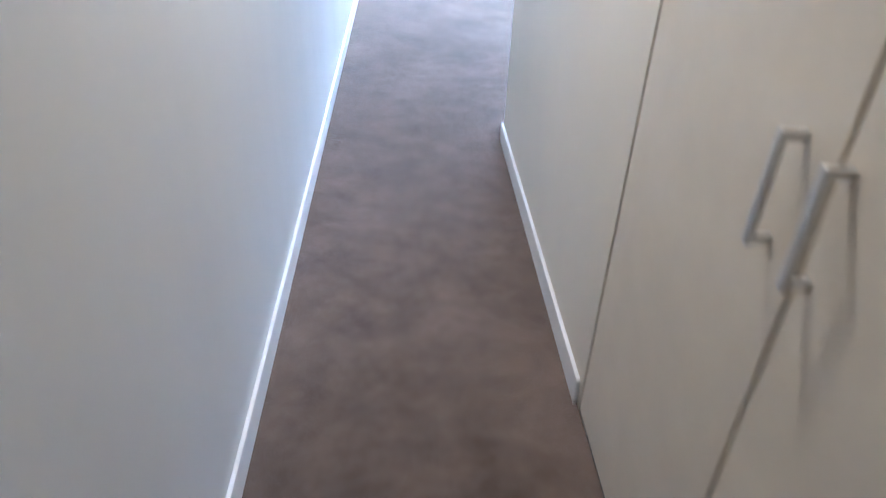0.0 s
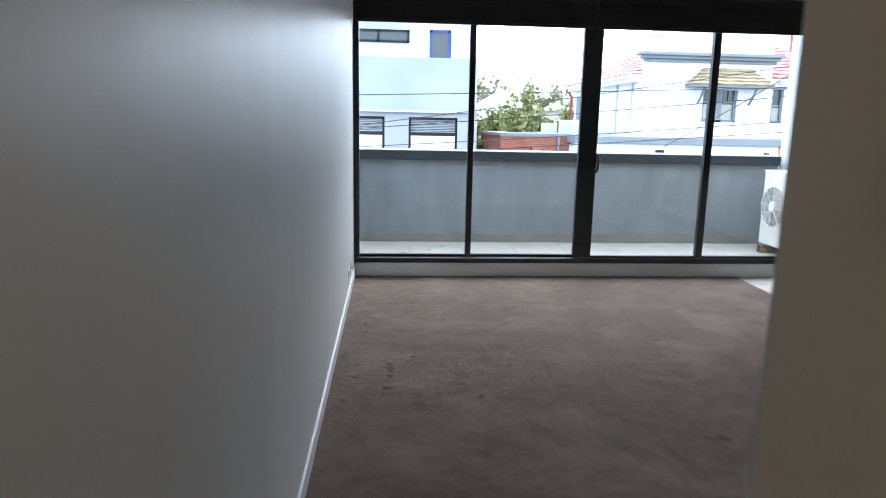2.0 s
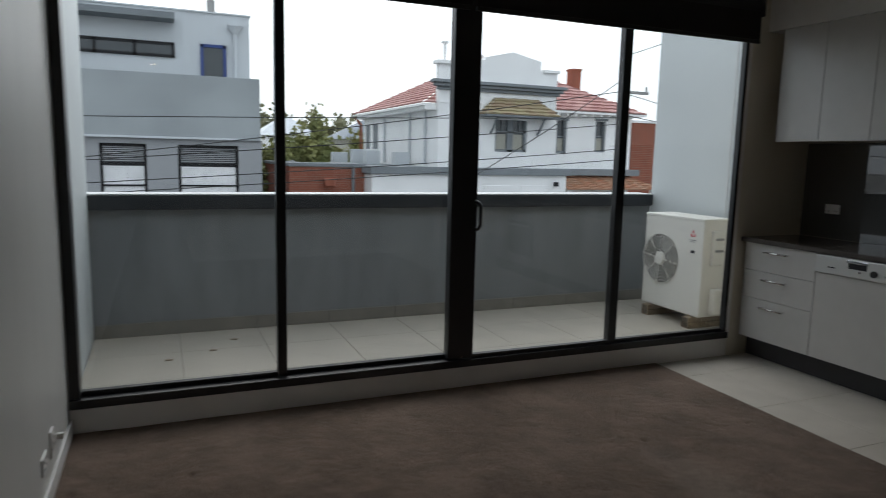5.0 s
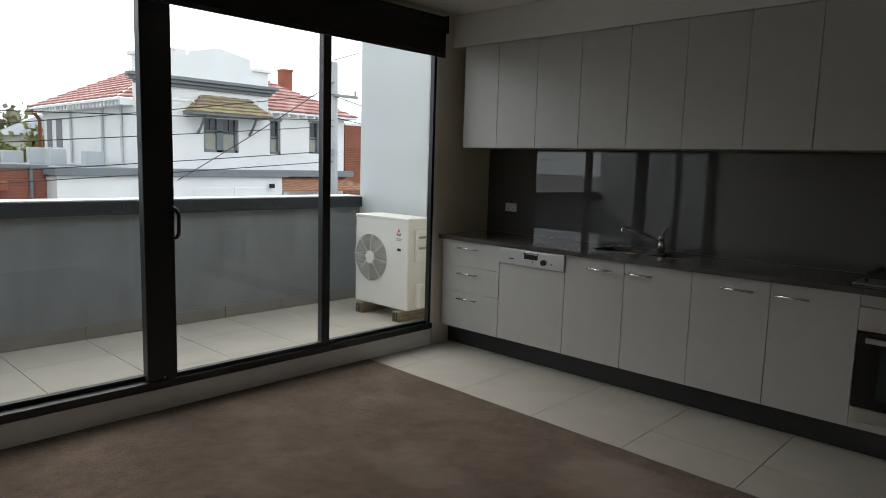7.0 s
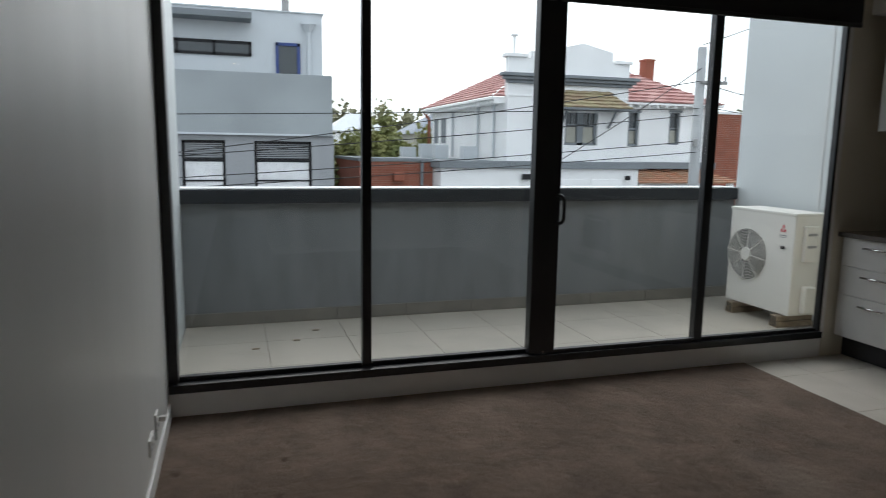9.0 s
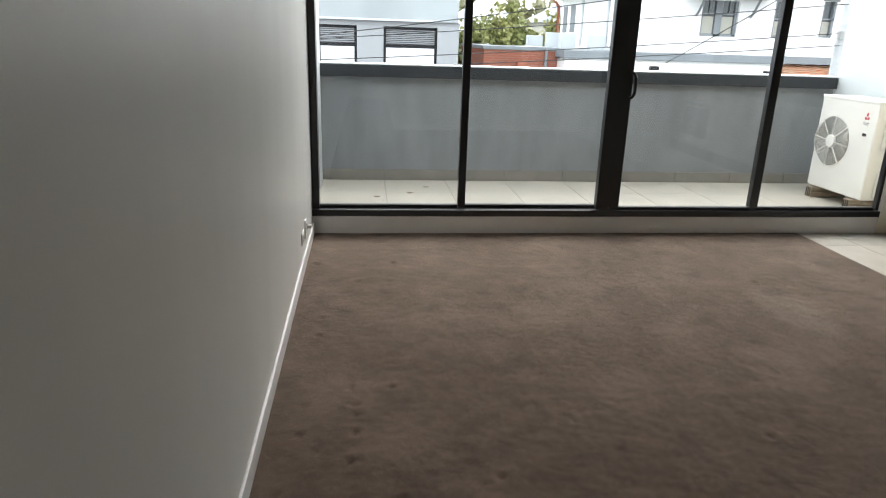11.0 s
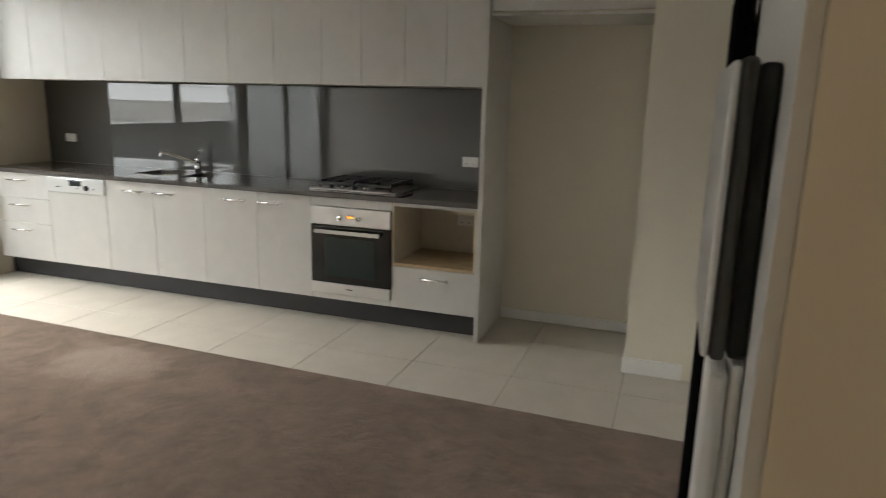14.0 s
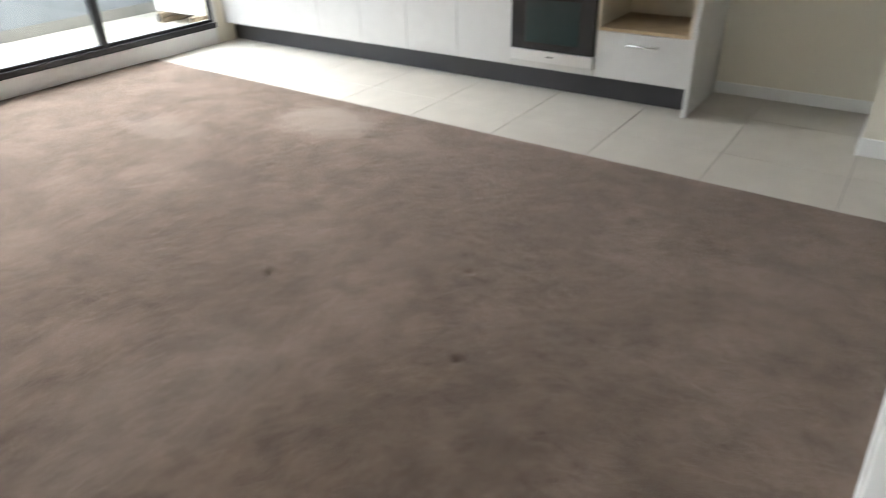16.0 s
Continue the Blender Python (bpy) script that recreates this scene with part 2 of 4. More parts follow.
def box(name, lo, hi, material, bevel=0.0, parent=None):
    bm = bmesh.new()
    add_box(bm, [min(a, b) for a, b in zip(lo, hi)], [max(a, b) for a, b in zip(lo, hi)], bevel)
    return put(name, mesh_of(bm, name, material), parent)


def boxes(name, items, material, bevel=0.0, parent=None):
    bm = bmesh.new()
    for lo, hi in items:
        add_box(bm, lo, hi, bevel)
    return put(name, mesh_of(bm, name, material), parent)


def tube(name, pts, r, material, parent=None, res=3):
    cu = bpy.data.curves.new(name, "CURVE")
    cu.dimensions, cu.bevel_depth, cu.bevel_resolution, cu.use_fill_caps = "3D", r, res, True
    sp = cu.splines.new("POLY")
    sp.points.add(len(pts) - 1)
    for p, c in zip(sp.points, pts):
        p.co = (*c, 1)
    cu.materials.append(material)
    tmp = bpy.data.objects.new(name, cu)
    me = bpy.data.meshes.new_from_object(tmp)
    bpy.data.objects.remove(tmp)
    for p in me.polygons:
        p.use_smooth = True
    return put(name, me, parent)


def group_root(name, at=(0, 0, 0)):
    ob = new(name)
    ob.location = at
    ob.empty_display_size = 0.1
    return ob


def structure(ob, label="", category=""):
    return tagged(ob, label, category, kind="structure")


# ---- plan: x from the long west wall, y from the window wall (the room is y < 0), z from the carpet ----
XK, XB, XU = 4.44, 5.03, 4.53      # base fronts, back wall, wall-cupboard fronts
YT = -5.303                        # wall with the intercom
XH, YH = 0.83, -10.2               # east wall of the hall, its end
CZ = 2.62

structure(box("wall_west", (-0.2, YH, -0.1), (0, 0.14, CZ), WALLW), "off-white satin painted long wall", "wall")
structure(box("wall_hall_end", (-0.2, YH - 0.15, -0.1), (1.6, YH, CZ), HALL), "plain painted end wall of the hall", "wall")
hall = box("wall_hall_east", (XH, -6.96, -0.1), (XH + 0.12, YT - 0.008, CZ), HALL)
structure(hall, "cream painted hall wall beside the cupboard", "wall")
structure(box("wall_hall_back", (XH, YH, -0.1), (XH + 0.12, -8.2, CZ), HALL), "cream painted hall wall past the cupboard", "wall")
structure(box("wall_cupboard_back", (1.42, -8.25, -0.1), (1.52, -6.85, CZ), HALL), "plain wall behind the hall cupboard", "wall")
# the intercom wall runs very slightly off square
bm = bmesh.new()
v = [bm.verts.new(p) for z in (-0.1, CZ) for p in ((XH + 0.0005, YT, z), (4.316, YT - 0.209, z), (4.316, YT - 0.37, z), (XH + 0.121, YT - 0.12, z), (XH + 0.121, YT - 0.0078, z), (XH + 0.0005, YT - 0.0078, z))]
for q in ((0, 1, 2, 3, 4, 5), (6, 7, 8, 9, 10, 11), *[(a, (a + 1) % 6, (a + 1) % 6 + 6, a + 6) for a in range(6)]):
    bm.faces.new([v[i] for i in q])
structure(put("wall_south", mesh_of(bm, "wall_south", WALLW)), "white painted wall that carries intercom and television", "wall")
structure(box("wall_pier", (4.316, -5.75, -0.1), (5.20, -5.083, CZ), WALL), "white painted pier beside the fridge recess", "wall")
structure(box("wall_east", (XB, -5.083, -0.1), (XB + 0.17, 0.0, CZ), WALL), "white painted wall behind the kitchen", "wall")
# window wall: solid piece beside the kitchen, plinth below the sliding doors, lintel above
structure(boxes("wall_window_side", [((4.362, 0.0, -0.1), (5.2, 0.045, CZ)), ((4.56, 0.045, -0.1), (5.2, 0.14, CZ))], WALL), "cream painted return wall beside the sliding door", "wall")
structure(box("wall_window_lintel", (0, 0.0, 2.48), (4.36, 0.14, CZ), WALL), "plain lintel above the sliding doors", "wall")
structure(box("window_plinth", (0.0, 0.0, -0.1), (4.36, 0.14, 0.132), TRIM, 0.004), "white painted plinth below the sliding doors", "plinth")
structure(box("ceiling", (-0.2, YH - 0.15, CZ), (5.2, 0.14, CZ + 0.12), CEIL), "flat white painted ceiling", "ceiling")
structure(box("kitchen_bulkhead", (XU - 0.012, -5.083, 2.375), (XB, 0.0, CZ), CEIL), "white painted bulkhead above the wall cupboards", "bulkhead")
structure(box("floor_slab", (-0.2, YH - 0.15, -0.3), (5.2, 0.14, -0.1), GROUT), "concrete floor slab", "floor")
structure(box("tile_bed", (3.4, -5.75, -0.1), (5.03, 0.0, -0.006), GROUT), "grey grout bed below the kitchen tiles", "floor")
# skirtings
structure(box("baseboard", (0.0, YH, 0.0), (0.012, 0.0, 0.085), TRIM, 0.003), "white painted skirting board", "skirting")
structure(box("baseboard", (XH - 0.012, -6.94, 0.0), (XH, YT + 0.012, 0.085), TRIM, 0.003), "white painted skirting board of the hall", "skirting")
structure(box("baseboard", (XB - 0.012, -5.083, 0.0), (XB, -4.17, 0.075), TRIM, 0.003), "white skirting in the fridge recess", "skirting")
structure(box("baseboard", (4.304, -5.40, 0.0), (4.316, -5.071, 0.095), TRIM, 0.003), "white skirting at the pier", "skirting")
structure(box("baseboard", (4.316, -5.083, 0.0), (5.018, -5.071, 0.095), TRIM, 0.003), "white skirting at the pier's side", "skirting")
bm = bmesh.new()
v = [bm.verts.new(p) for z in (0.0, 0.085) for p in ((XH - 0.012, YT + 0.012, z), (4.30, YT - 0.196, z), (4.30, YT - 0.208, z), (XH, YT, z))]
for q in ((0, 1, 2, 3), (4, 5, 6, 7), (0, 1, 5, 4), (1, 2, 6, 5), (2, 3, 7, 6), (3, 0, 4, 7)):
    bm.faces.new([v[i] for i in q])
structure(put("baseboard", mesh_of(bm, "baseboard", TRIM)), "white skirting below the intercom wall", "skirting")

# ---- carpet: one sheet with furniture dents; its kitchen edge runs slightly askew ----
DENTS = [(0.077, -0.68), (0.324, -0.99), (0.5, -0.99), (0.543, -0.66), (0.152, -1.5), (0.152, -1.71), (0.307, -2.21), (0.473, -2.21),
         (0.328, -2.34), (0.33, -2.41), (0.331, -2.53), (0.135, -2.34), (0.138, -2.535), (0.318, -2.705), (0.476, -2.91), (0.81, -2.82),
         (1.854, -2.65), (2.727, -1.055), (3.44, -1.06), (0.091, -2.855), (2.63, -2.53), (1.844, -4.25), (1.883, -3.345), (3.2, -3.3), (2.3, -4.0)]


def edge_x(y):
    return 3.70 + 0.026 * y


def carpet():
    bm = bmesh.new()
    nx, ny = 300, 430
    rows = []
    for j in range(ny + 1):
        y = -5.30 + 5.30 * j / ny
        row = []
        for i in range(nx + 1):
            x = edge_x(y) * i / nx
            z = 0.005
            for dx, dy in DENTS:
                d = (x - dx) ** 2 + (y - dy) ** 2
                if d < 0.012:
                    z -= 0.019 * math.exp(-d / 0.00034) - 0.007 * math.exp(-d / 0.0018)
            z += 0.0025 * noise.noise((x * 5, y * 5, 0))
            row.append(bm.verts.new((x, y, z)))
        rows.append(row)
    for j in range(ny):
        for i in range(nx):
            bm.faces.new((rows[j][i], rows[j][i + 1], rows[j + 1][i + 1], rows[j + 1][i]))
    for j in range(ny):
        a, b = rows[j][nx], rows[j + 1][nx]
        bm.faces.new((a, bm.verts.new(a.co - Vector((0, 0, 0.02))), bm.verts.new(b.co - Vector((0, 0, 0.02))), b))
    # hall strip and the strip in front of the intercom wall
    for x0, x1, y0, y1 in ((0, XH, YH, -5.30), (XH, 3.56, -5.56, -5.30)):
        bm.faces.new([bm.verts.new(p) for p in ((x0, y0, 0.005), (x1, y0, 0.005), (x1, y1, 0.005), (x0, y1, 0.005))])
    ob = put("floor", mesh_of(bm, "floor", CARPET, True))
    return structure(ob, "worn brown cut-pile carpet with furniture dents", "carpet")


carpet()


# ---- sliding window wall ----
def sliding_doors():
    root = group_root("sliding_door", (0, 0.07, 0.135))
    tagged(root, "black aluminium four-panel sliding glass door, closed", "door")
    off = Vector((0, -0.07, -0.135))

    def part(name, lo, hi, m, bevel=0.002):
        return box(name, Vector(lo) + off, Vector(hi) + off, m, bevel, root)
    part("bottom_track", (0.0, -0.010, 0.134), (4.358, 0.12, 0.180), BLACK)
    part("head", (0.0, 0.0, 2.40), (4.358, 0.12, 2.478), BLACK)
    part("jamb", (0.002, 0.0, 0.186), (0.05, 0.12, 2.399), BLACK)
    part("jamb", (4.318, 0.0, 0.186), (4.360, 0.042, 2.399), BLACK)
    for x0, x1, y0, y1 in ((1.04, 1.093, 0.045, 0.10), (3.285, 3.35, 0.02, 0.075), (2.085, 2.17, 0.06, 0.11), (2.068, 2.24, 0.004, 0.055)):
        part("stile", (x0, y0, 0.186), (x1, y1, 2.399), BLACK, 0.004)
    for x0, x1, y in ((0.051, 1.039, 0.075), (1.094, 2.084, 0.085), (2.241, 3.284, 0.03), (3.351, 4.317, 0.0395)):
        part("sash_rail", (x0, y - 0.02, 0.1805), (x1, y + 0.02, 0.205), BLACK)
        g = part("pane", (x0, y - 0.003, 0.206), (x1, y + 0.003, 2.399), GLASS, 0)
        g.visible_shadow = False
    hz = 1.09
    tube("pull_handle", [Vector(p) + off for p in ((2.225, 0.0, hz - 0.09), (2.235, -0.03, hz - 0.085), (2.242, -0.045, hz - 0.06), (2.242, -0.045, hz + 0.05),
                                              (2.235, -0.03, hz + 0.075), (2.225, 0.0, hz + 0.08))], 0.011, BLACK, root)
    part("latch_plate", (2.10, 0.052, hz - 0.07), (2.12, 0.058, hz + 0.07), BLACK, 0)
    bm = bmesh.new()
    add_cyl(bm, Vector((2.16, 0.0, 0.2)) + off, Vector((2.16, -0.004, 0.2)) + off, 0.006)
    put("screw", mesh_of(bm, "screw", CHROME), root)
    return root


sliding_doors()


def blind(x0, x1):
    root = group_root("roller_blind", ((x0 + x1) / 2, -0.09, 2.265))
    tagged(root, "rolled-up black roller blind on a black tube", "blind", group="roller blinds over the sliding door")
    w = (x1 - x0) / 2
    box("fabric", (-w, -0.01, 0.02), (w, -0.004, 0.30), BLIND, 0, root)
    bm = bmesh.new()
    add_cyl(bm, (-w, 0.015, 0.25), (w, 0.015, 0.25), 0.045, 20)
    put("roll", mesh_of(bm, "roll", BLIND, True), root)
    box("bottom_bar", (-w, -0.016, 0.0), (w, 0.004, 0.026), BLACK, 0.004, root)
    box("bracket", (-w - 0.012, -0.03, 0.18), (-w, 0.09, 0.31), BLACK, 0.003, root)
    box("bracket", (w, -0.03, 0.18), (w + 0.012, 0.085, 0.31), BLACK, 0.003, root)


blind(0.03, 2.12)
blind(2.15, 4.33)
# thin trim of the window's end beside the kitchen
structure(box("trim", (4.34, -0.006, 0.137), (4.372, -0.002, 2.3), TRIM, 0.001), "cream reveal trim beside the sliding door", "trim")


# ---- balcony ----
structure(box("balcony_slab", (-0.2, 0.14, -0.25), (5.4, 2.1, -0.012), GROUT), "balcony slab", "floor")
par = structure(box("balcony_parapet", (-0.2, 1.88, -0.25), (5.14, 2.06, 1.0), RENDERG), "grey rendered balcony parapet with faint stains", "parapet")
structure(box("parapet_band", (-0.2, 1.83, 0.985), (5.135, 2.08, 1.092), CAPD, 0.004), "band below the parapet cap, its shade put into a dark colour", "trim")
structure(box("parapet_cap", (-0.2, 1.835, 1.094), (5.135, 2.10, 1.106), CAPL, 0.004), "pale weathered parapet cap", "trim")
structure(box("wall_balcony_east", (5.14, 0.14, -0.25), (5.3, 1.872, 2.75), PANEL), "pale clad balcony end wall", "wall")
structure(box("balcony_joint_strip", (5.134, 0.86, 0.0), (5.139, 0.885, 2.75), CAPL), "cover strip on the balcony end wall", "trim")
structure(box("wall_balcony_west", (-0.2, 0.14, -0.25), (-0.04, 1.872, 2.75), PANEL), "pale clad balcony end wall", "wall")


# ---- kitchen ----
def bar_handle(parent, y0, y1, z, x=XK, m=None):
    """A flat bow handle on posts, standing off a front in -x."""
    bm = bmesh.new()
    add_cyl(bm, (x - 0.031, y0, z), (x - 0.031, y1, z), 0.0075, 14)
    for y in (y0 + 0.012, y1 - 0.012):
        add_cyl(bm, (x, y, z), (x - 0.027, y, z), 0.005, 10)
    return put("handle", mesh_of(bm, "handle", m or SATIN, True), parent)


G = 0.0015


def front(parent, y0, y1, z0, z1, name="door"):
    return box(name, (XK, y0 + G, z0 + G), (XK + 0.018, y1 - G, z1 - G), CAB, 0.0012, parent)


def unit(name, y0, y1, label, z0=0.16, z1=0.868):
    root = new(name)
    tagged(root, label, "cabinet", group="base kitchen cabinets")
    box("body", (XK + 0.02, y0 + 0.001, z0), (XB - 0.01, y1 - 0.001, z1), CABIN, 0.001, root)
    return root


dr = unit("drawer_cabinet", -0.617, -0.03, "pale laminate three-drawer base unit with steel handles")
for z0, z1 in ((0.165, 0.465), (0.465, 0.668), (0.668, 0.868)):
    d = front(dr, -0.617, -0.03, z0, z1, "drawer")
    bar_handle(d, -0.41, -0.22, z1 - 0.055)
for y0, y1, hy in ((-1.643, -1.195, -1.54), (-2.088, -1.643, -1.82), (-2.533, -2.088, -2.43), (-2.965, -2.533, -2.72)):
    u = unit("base_cabinet", y0, y1, "pale laminate base cabinet with a steel bar handle")
    d = front(u, y0, y1, 0.165, 0.868)
    bar_handle(d, hy - 0.02, hy + 0.16, 0.80)


def dishwasher():
    y0, y1 = -1.195, -0.617
    root = new("dishwasher")
    tagged(root, "built-in dishwasher with steel panel and pale front", "dishwasher")
    box("body", (XK + 0.02, y0 + 0.003, 0.16), (XB - 0.02, y1 - 0.003, 0.866), GREYP, 0.002, root)
    box("door", (XK, y0 + 0.003, 0.168), (XK + 0.018, y1 - 0.003, 0.742), CAB, 0.0012, root)
    p = box("control_panel", (XK - 0.012, y0 + 0.003, 0.745), (XK + 0.018, y1 - 0.003, 0.862), STEEL, 0.004, root)
    box("grip_recess", (XK - 0.0135, -0.97, 0.80), (XK - 0.0115, -0.85, 0.845), DARK, 0, p)
    box("grip", (XK - 0.02, -0.98, 0.835), (XK - 0.012, -0.84, 0.852), CHROME, 0.003, p)
    bm = bmesh.new()
    add_cyl(bm, (XK - 0.012, -1.02, 0.79), (XK - 0.024, -1.02, 0.79), 0.02, 20)
    put("knob", mesh_of(bm, "knob", DARK), p)
    for y in (-0.93, -1.09):
        bm = bmesh.new()
        add_cyl(bm, (XK - 0.012, y, 0.785), (XK - 0.016, y, 0.785), 0.006, 12)
        put("button", mesh_of(bm, "button", CHROME), p)
    box("name_bar", (XK - 0.0125, -0.76, 0.785), (XK - 0.0115, -0.71, 0.792), DARK, 0, p)


dishwasher()


def oven():
    y0, y1 = -3.558, -2.965
    root = new("oven")
    tagged(root, "built-in steel oven with black glass door", "oven")
    box("surround", (XK, y0 + G, 0.81), (XK + 0.018, y1 - G, 0.866), CAB, 0.001, root)
    box("lower_surround", (XK, y0 + G, 0.166), (XK + 0.018, y1 - G, 0.206), CAB, 0.001, root)
    box("body", (XK + 0.02, y0 + 0.003, 0.16), (XB - 0.02, y1 - 0.003, 0.866), GREYP, 0.001, root)
    p = box("control_panel", (XK - 0.014, y0 + 0.004, 0.685), (XK + 0.018, y1 - 0.004, 0.806), STEEL, 0.003, root)
    box("display", (XK - 0.0155, -3.29, 0.735), (XK - 0.0135, -3.235, 0.757), DARK, 0, p)
    for k in range(4):
        box("digit", (XK - 0.0165, -3.285 + k * 0.0115, 0.739), (XK - 0.0158, -3.278 + k * 0.0115, 0.753), AMBER, 0, p)
    for y in (-3.19, -3.33):
        bm = bmesh.new()
        add_cyl(bm, (XK - 0.014, y, 0.737), (XK - 0.034, y, 0.737), 0.019, 24, 0.017)
        put("knob", mesh_of(bm, "knob", CHROME, True), p)
    d = box("door", (XK - 0.014, y0 + 0.004, 0.285), (XK + 0.018, y1 - 0.004, 0.682), OVENGLASS, 0.003, root)
    box("inner_window", (XK - 0.0155, y0 + 0.11, 0.335), (XK - 0.0135, y1 - 0.11, 0.60), mat("oven_window", (0.02, 0.035, 0.033), 0.08, bump=0), 0, d)
    bm = bmesh.new()
    add_box(bm, (XK - 0.058, y0 + 0.07, 0.632), (XK - 0.044, y1 - 0.05, 0.658), 0.003)
    for y in (y0 + 0.10, y1 - 0.08):
        add_box(bm, (XK - 0.045, y - 0.008, 0.638), (XK - 0.013, y + 0.008, 0.652))
    put("handle", mesh_of(bm, "handle", STEEL), d)
    box("base_panel", (XK - 0.014, y0 + 0.004, 0.21), (XK + 0.018, y1 - 0.004, 0.282), STEEL, 0.003, root)
    box("name_bar", (XK - 0.0152, -3.28, 0.245), (XK - 0.0142, -3.23, 0.252), DARK, 0, root)


oven()


def open_unit():
    y0, y1 = -4.135, -3.558
    root = new("microwave_cabinet")
    tagged(root, "base unit with an empty open microwave niche and drawer", "cabinet", group="base kitchen cabinets")
    t = 0.018
    box("side", (XK, y1 - t, 0.45), (XB - 0.02, y1 - G, 0.866), CABIN, 0.001, root)
    box("side", (XK, y0 + G, 0.45), (XB - 0.02, y0 + t, 0.866), CABIN, 0.001, root)
    box("top", (XK, y0 + t, 0.844), (XB - 0.02, y1 - t, 0.866), CAB, 0.001, root)
    box("shelf", (XK, y0 + t, 0.45), (XB - 0.02, y1 - t, 0.47), mat("niche_shelf", (0.50, 0.37, 0.22), 0.45, vary=0.12, scale=12), 0.001, root)
    box("back", (XB - 0.10, y0 + t, 0.471), (XB - 0.085, y1 - t, 0.843), CABIN, 0, root)
    box("body", (XK + 0.02, y0 + 0.002, 0.16), (XB - 0.02, y1 - 0.002, 0.448), CABIN, 0, root)
    d = front(root, y0, y1, 0.165, 0.448, "drawer")
    bar_handle(d, -3.955, -3.765, 0.385)
    return root


open_unit()


def outlet(at, axis, size=(0.115, 0.07), label="white double power outlet on the wall"):
    """A power outlet; the plate faces -x ('x'), +x ('X') or +y ('y')."""
    root = group_root("power_outlet", at)
    root.rotation_euler = {"x": (0, 0, radians(-90)), "X": (0, 0, radians(90)), "y": (0, 0, radians(180))}[axis]
    tagged(root, label, "power outlet")
    w, h = size
    box("plate", (-w / 2, -0.009, -h / 2), (w / 2, 0, h / 2), PLASTIC, 0.003, root)
    for sx in (-0.028, 0.028):
        box("rocker", (sx - 0.006, -0.013, 0.008), (sx + 0.006, -0.0092, 0.024), PLASTIC, 0.001, root)
        for k in (-0.007, 0.007):
            box("slot", (sx + k - 0.0012, -0.0098, -0.02), (sx + k + 0.0012, -0.0088, -0.009), DARK, 0, root)
    return root


outlet((XB - 0.085 - 0.018, -3.91, 0.70), "x", label="white outlet at the back of the microwave niche")
outlet((XB - 0.008, -0.26, 1.12), "x", label="white double outlet on the smoked splashback")
outlet((XB - 0.008, -3.90, 1.10), "x", label="white double outlet on the splashback by the cooktop")
structure(box("kickboard", (XK + 0.12, -4.13, 0.0), (XK + 0.135, -0.002, 0.16), KICK), "dark recessed kickboard below the cabinets", "kickboard")
pnl = box("end_panel", (XK - 0.012, -4.165, 0.0), (XB - 0.001, -4.137, 2.374), CAB, 0.001)
tagged(pnl, "tall pale laminate end panel beside the fridge recess", "panel")


def benchtop():
    # a slab with cut-outs for the two sink bowls
    x0, x1, z0, z1 = XK - 0.022, XB - 0.003, 0.870, 0.902
    cuts = [(-1.60, -1.27, 4.64, 4.95), (-1.90, -1.70, 4.66, 4.93)]
    ys = sorted({-4.136, -0.004, *[c for a in cuts for c in a[:2]]})
    items = []
    for a, b in zip(ys, ys[1:]):
        c = [k for k in cuts if abs(k[0] - a) < 1e-6]
        if c:
            items += [((x0, a, z0), (c[0][2], b, z1)), ((c[0][3], a, z0), (x1, b, z1))]
        else:
            items.append(((x0, a, z0), (x1, b, z1)))
    ob = boxes("benchtop", items, STONE)
    tagged(ob, "dark polished stone benchtop with sink cut-outs", "benchtop")
    root = new("kitchen_sink")
    tagged(root, "undermounted double stainless steel sink", "sink")
    for n, (a, b, c, d) in zip(("bowl", "half_bowl"), cuts):
        bm = bmesh.new()
        dz = 0.70 if n == "bowl" else 0.76
        add_box(bm, (c - 0.004, a - 0.004, dz), (d + 0.004, b + 0.004, 0.8695))
        bm.faces.ensure_lookup_table()
        top = max(bm.faces, key=lambda f: f.calc_center_median().z)
        bmesh.ops.delete(bm, geom=[top], context="FACES_ONLY")
        bmesh.ops.bevel(bm, geom=[e for e in bm.edges if not e.is_boundary], offset=0.025, segments=3, affect="EDGES")
        put(n, mesh_of(bm, n, STEEL, True), root)
    tap = new("kitchen_tap")
    tagged(tap, "chrome mixer tap with swivel spout on the benchtop", "tap")
    bm = bmesh.new()
    add_cyl(bm, (4.95, -1.64, 0.902), (4.95, -1.64, 0.98), 0.026, 20, 0.022)
    add_cyl(bm, (4.95, -1.64, 0.98), (4.95, -1.64, 1.02), 0.024, 20, 0.018)
    put("body", mesh_of(bm, "body", CHROME, True), tap)
    tube("spout", [(4.95, -1.64, 0.97), (4.90, -1.57, 1.01), (4.82, -1.46, 1.055), (4.79, -1.43, 1.06), (4.785, -1.425, 1.045), (4.785, -1.425, 1.03)], 0.011, CHROME, tap)
    tube("lever", [(4.95, -1.64, 1.02), (4.945, -1.66, 1.05), (4.92, -1.69, 1.08)], 0.007, CHROME, tap)


benchtop()


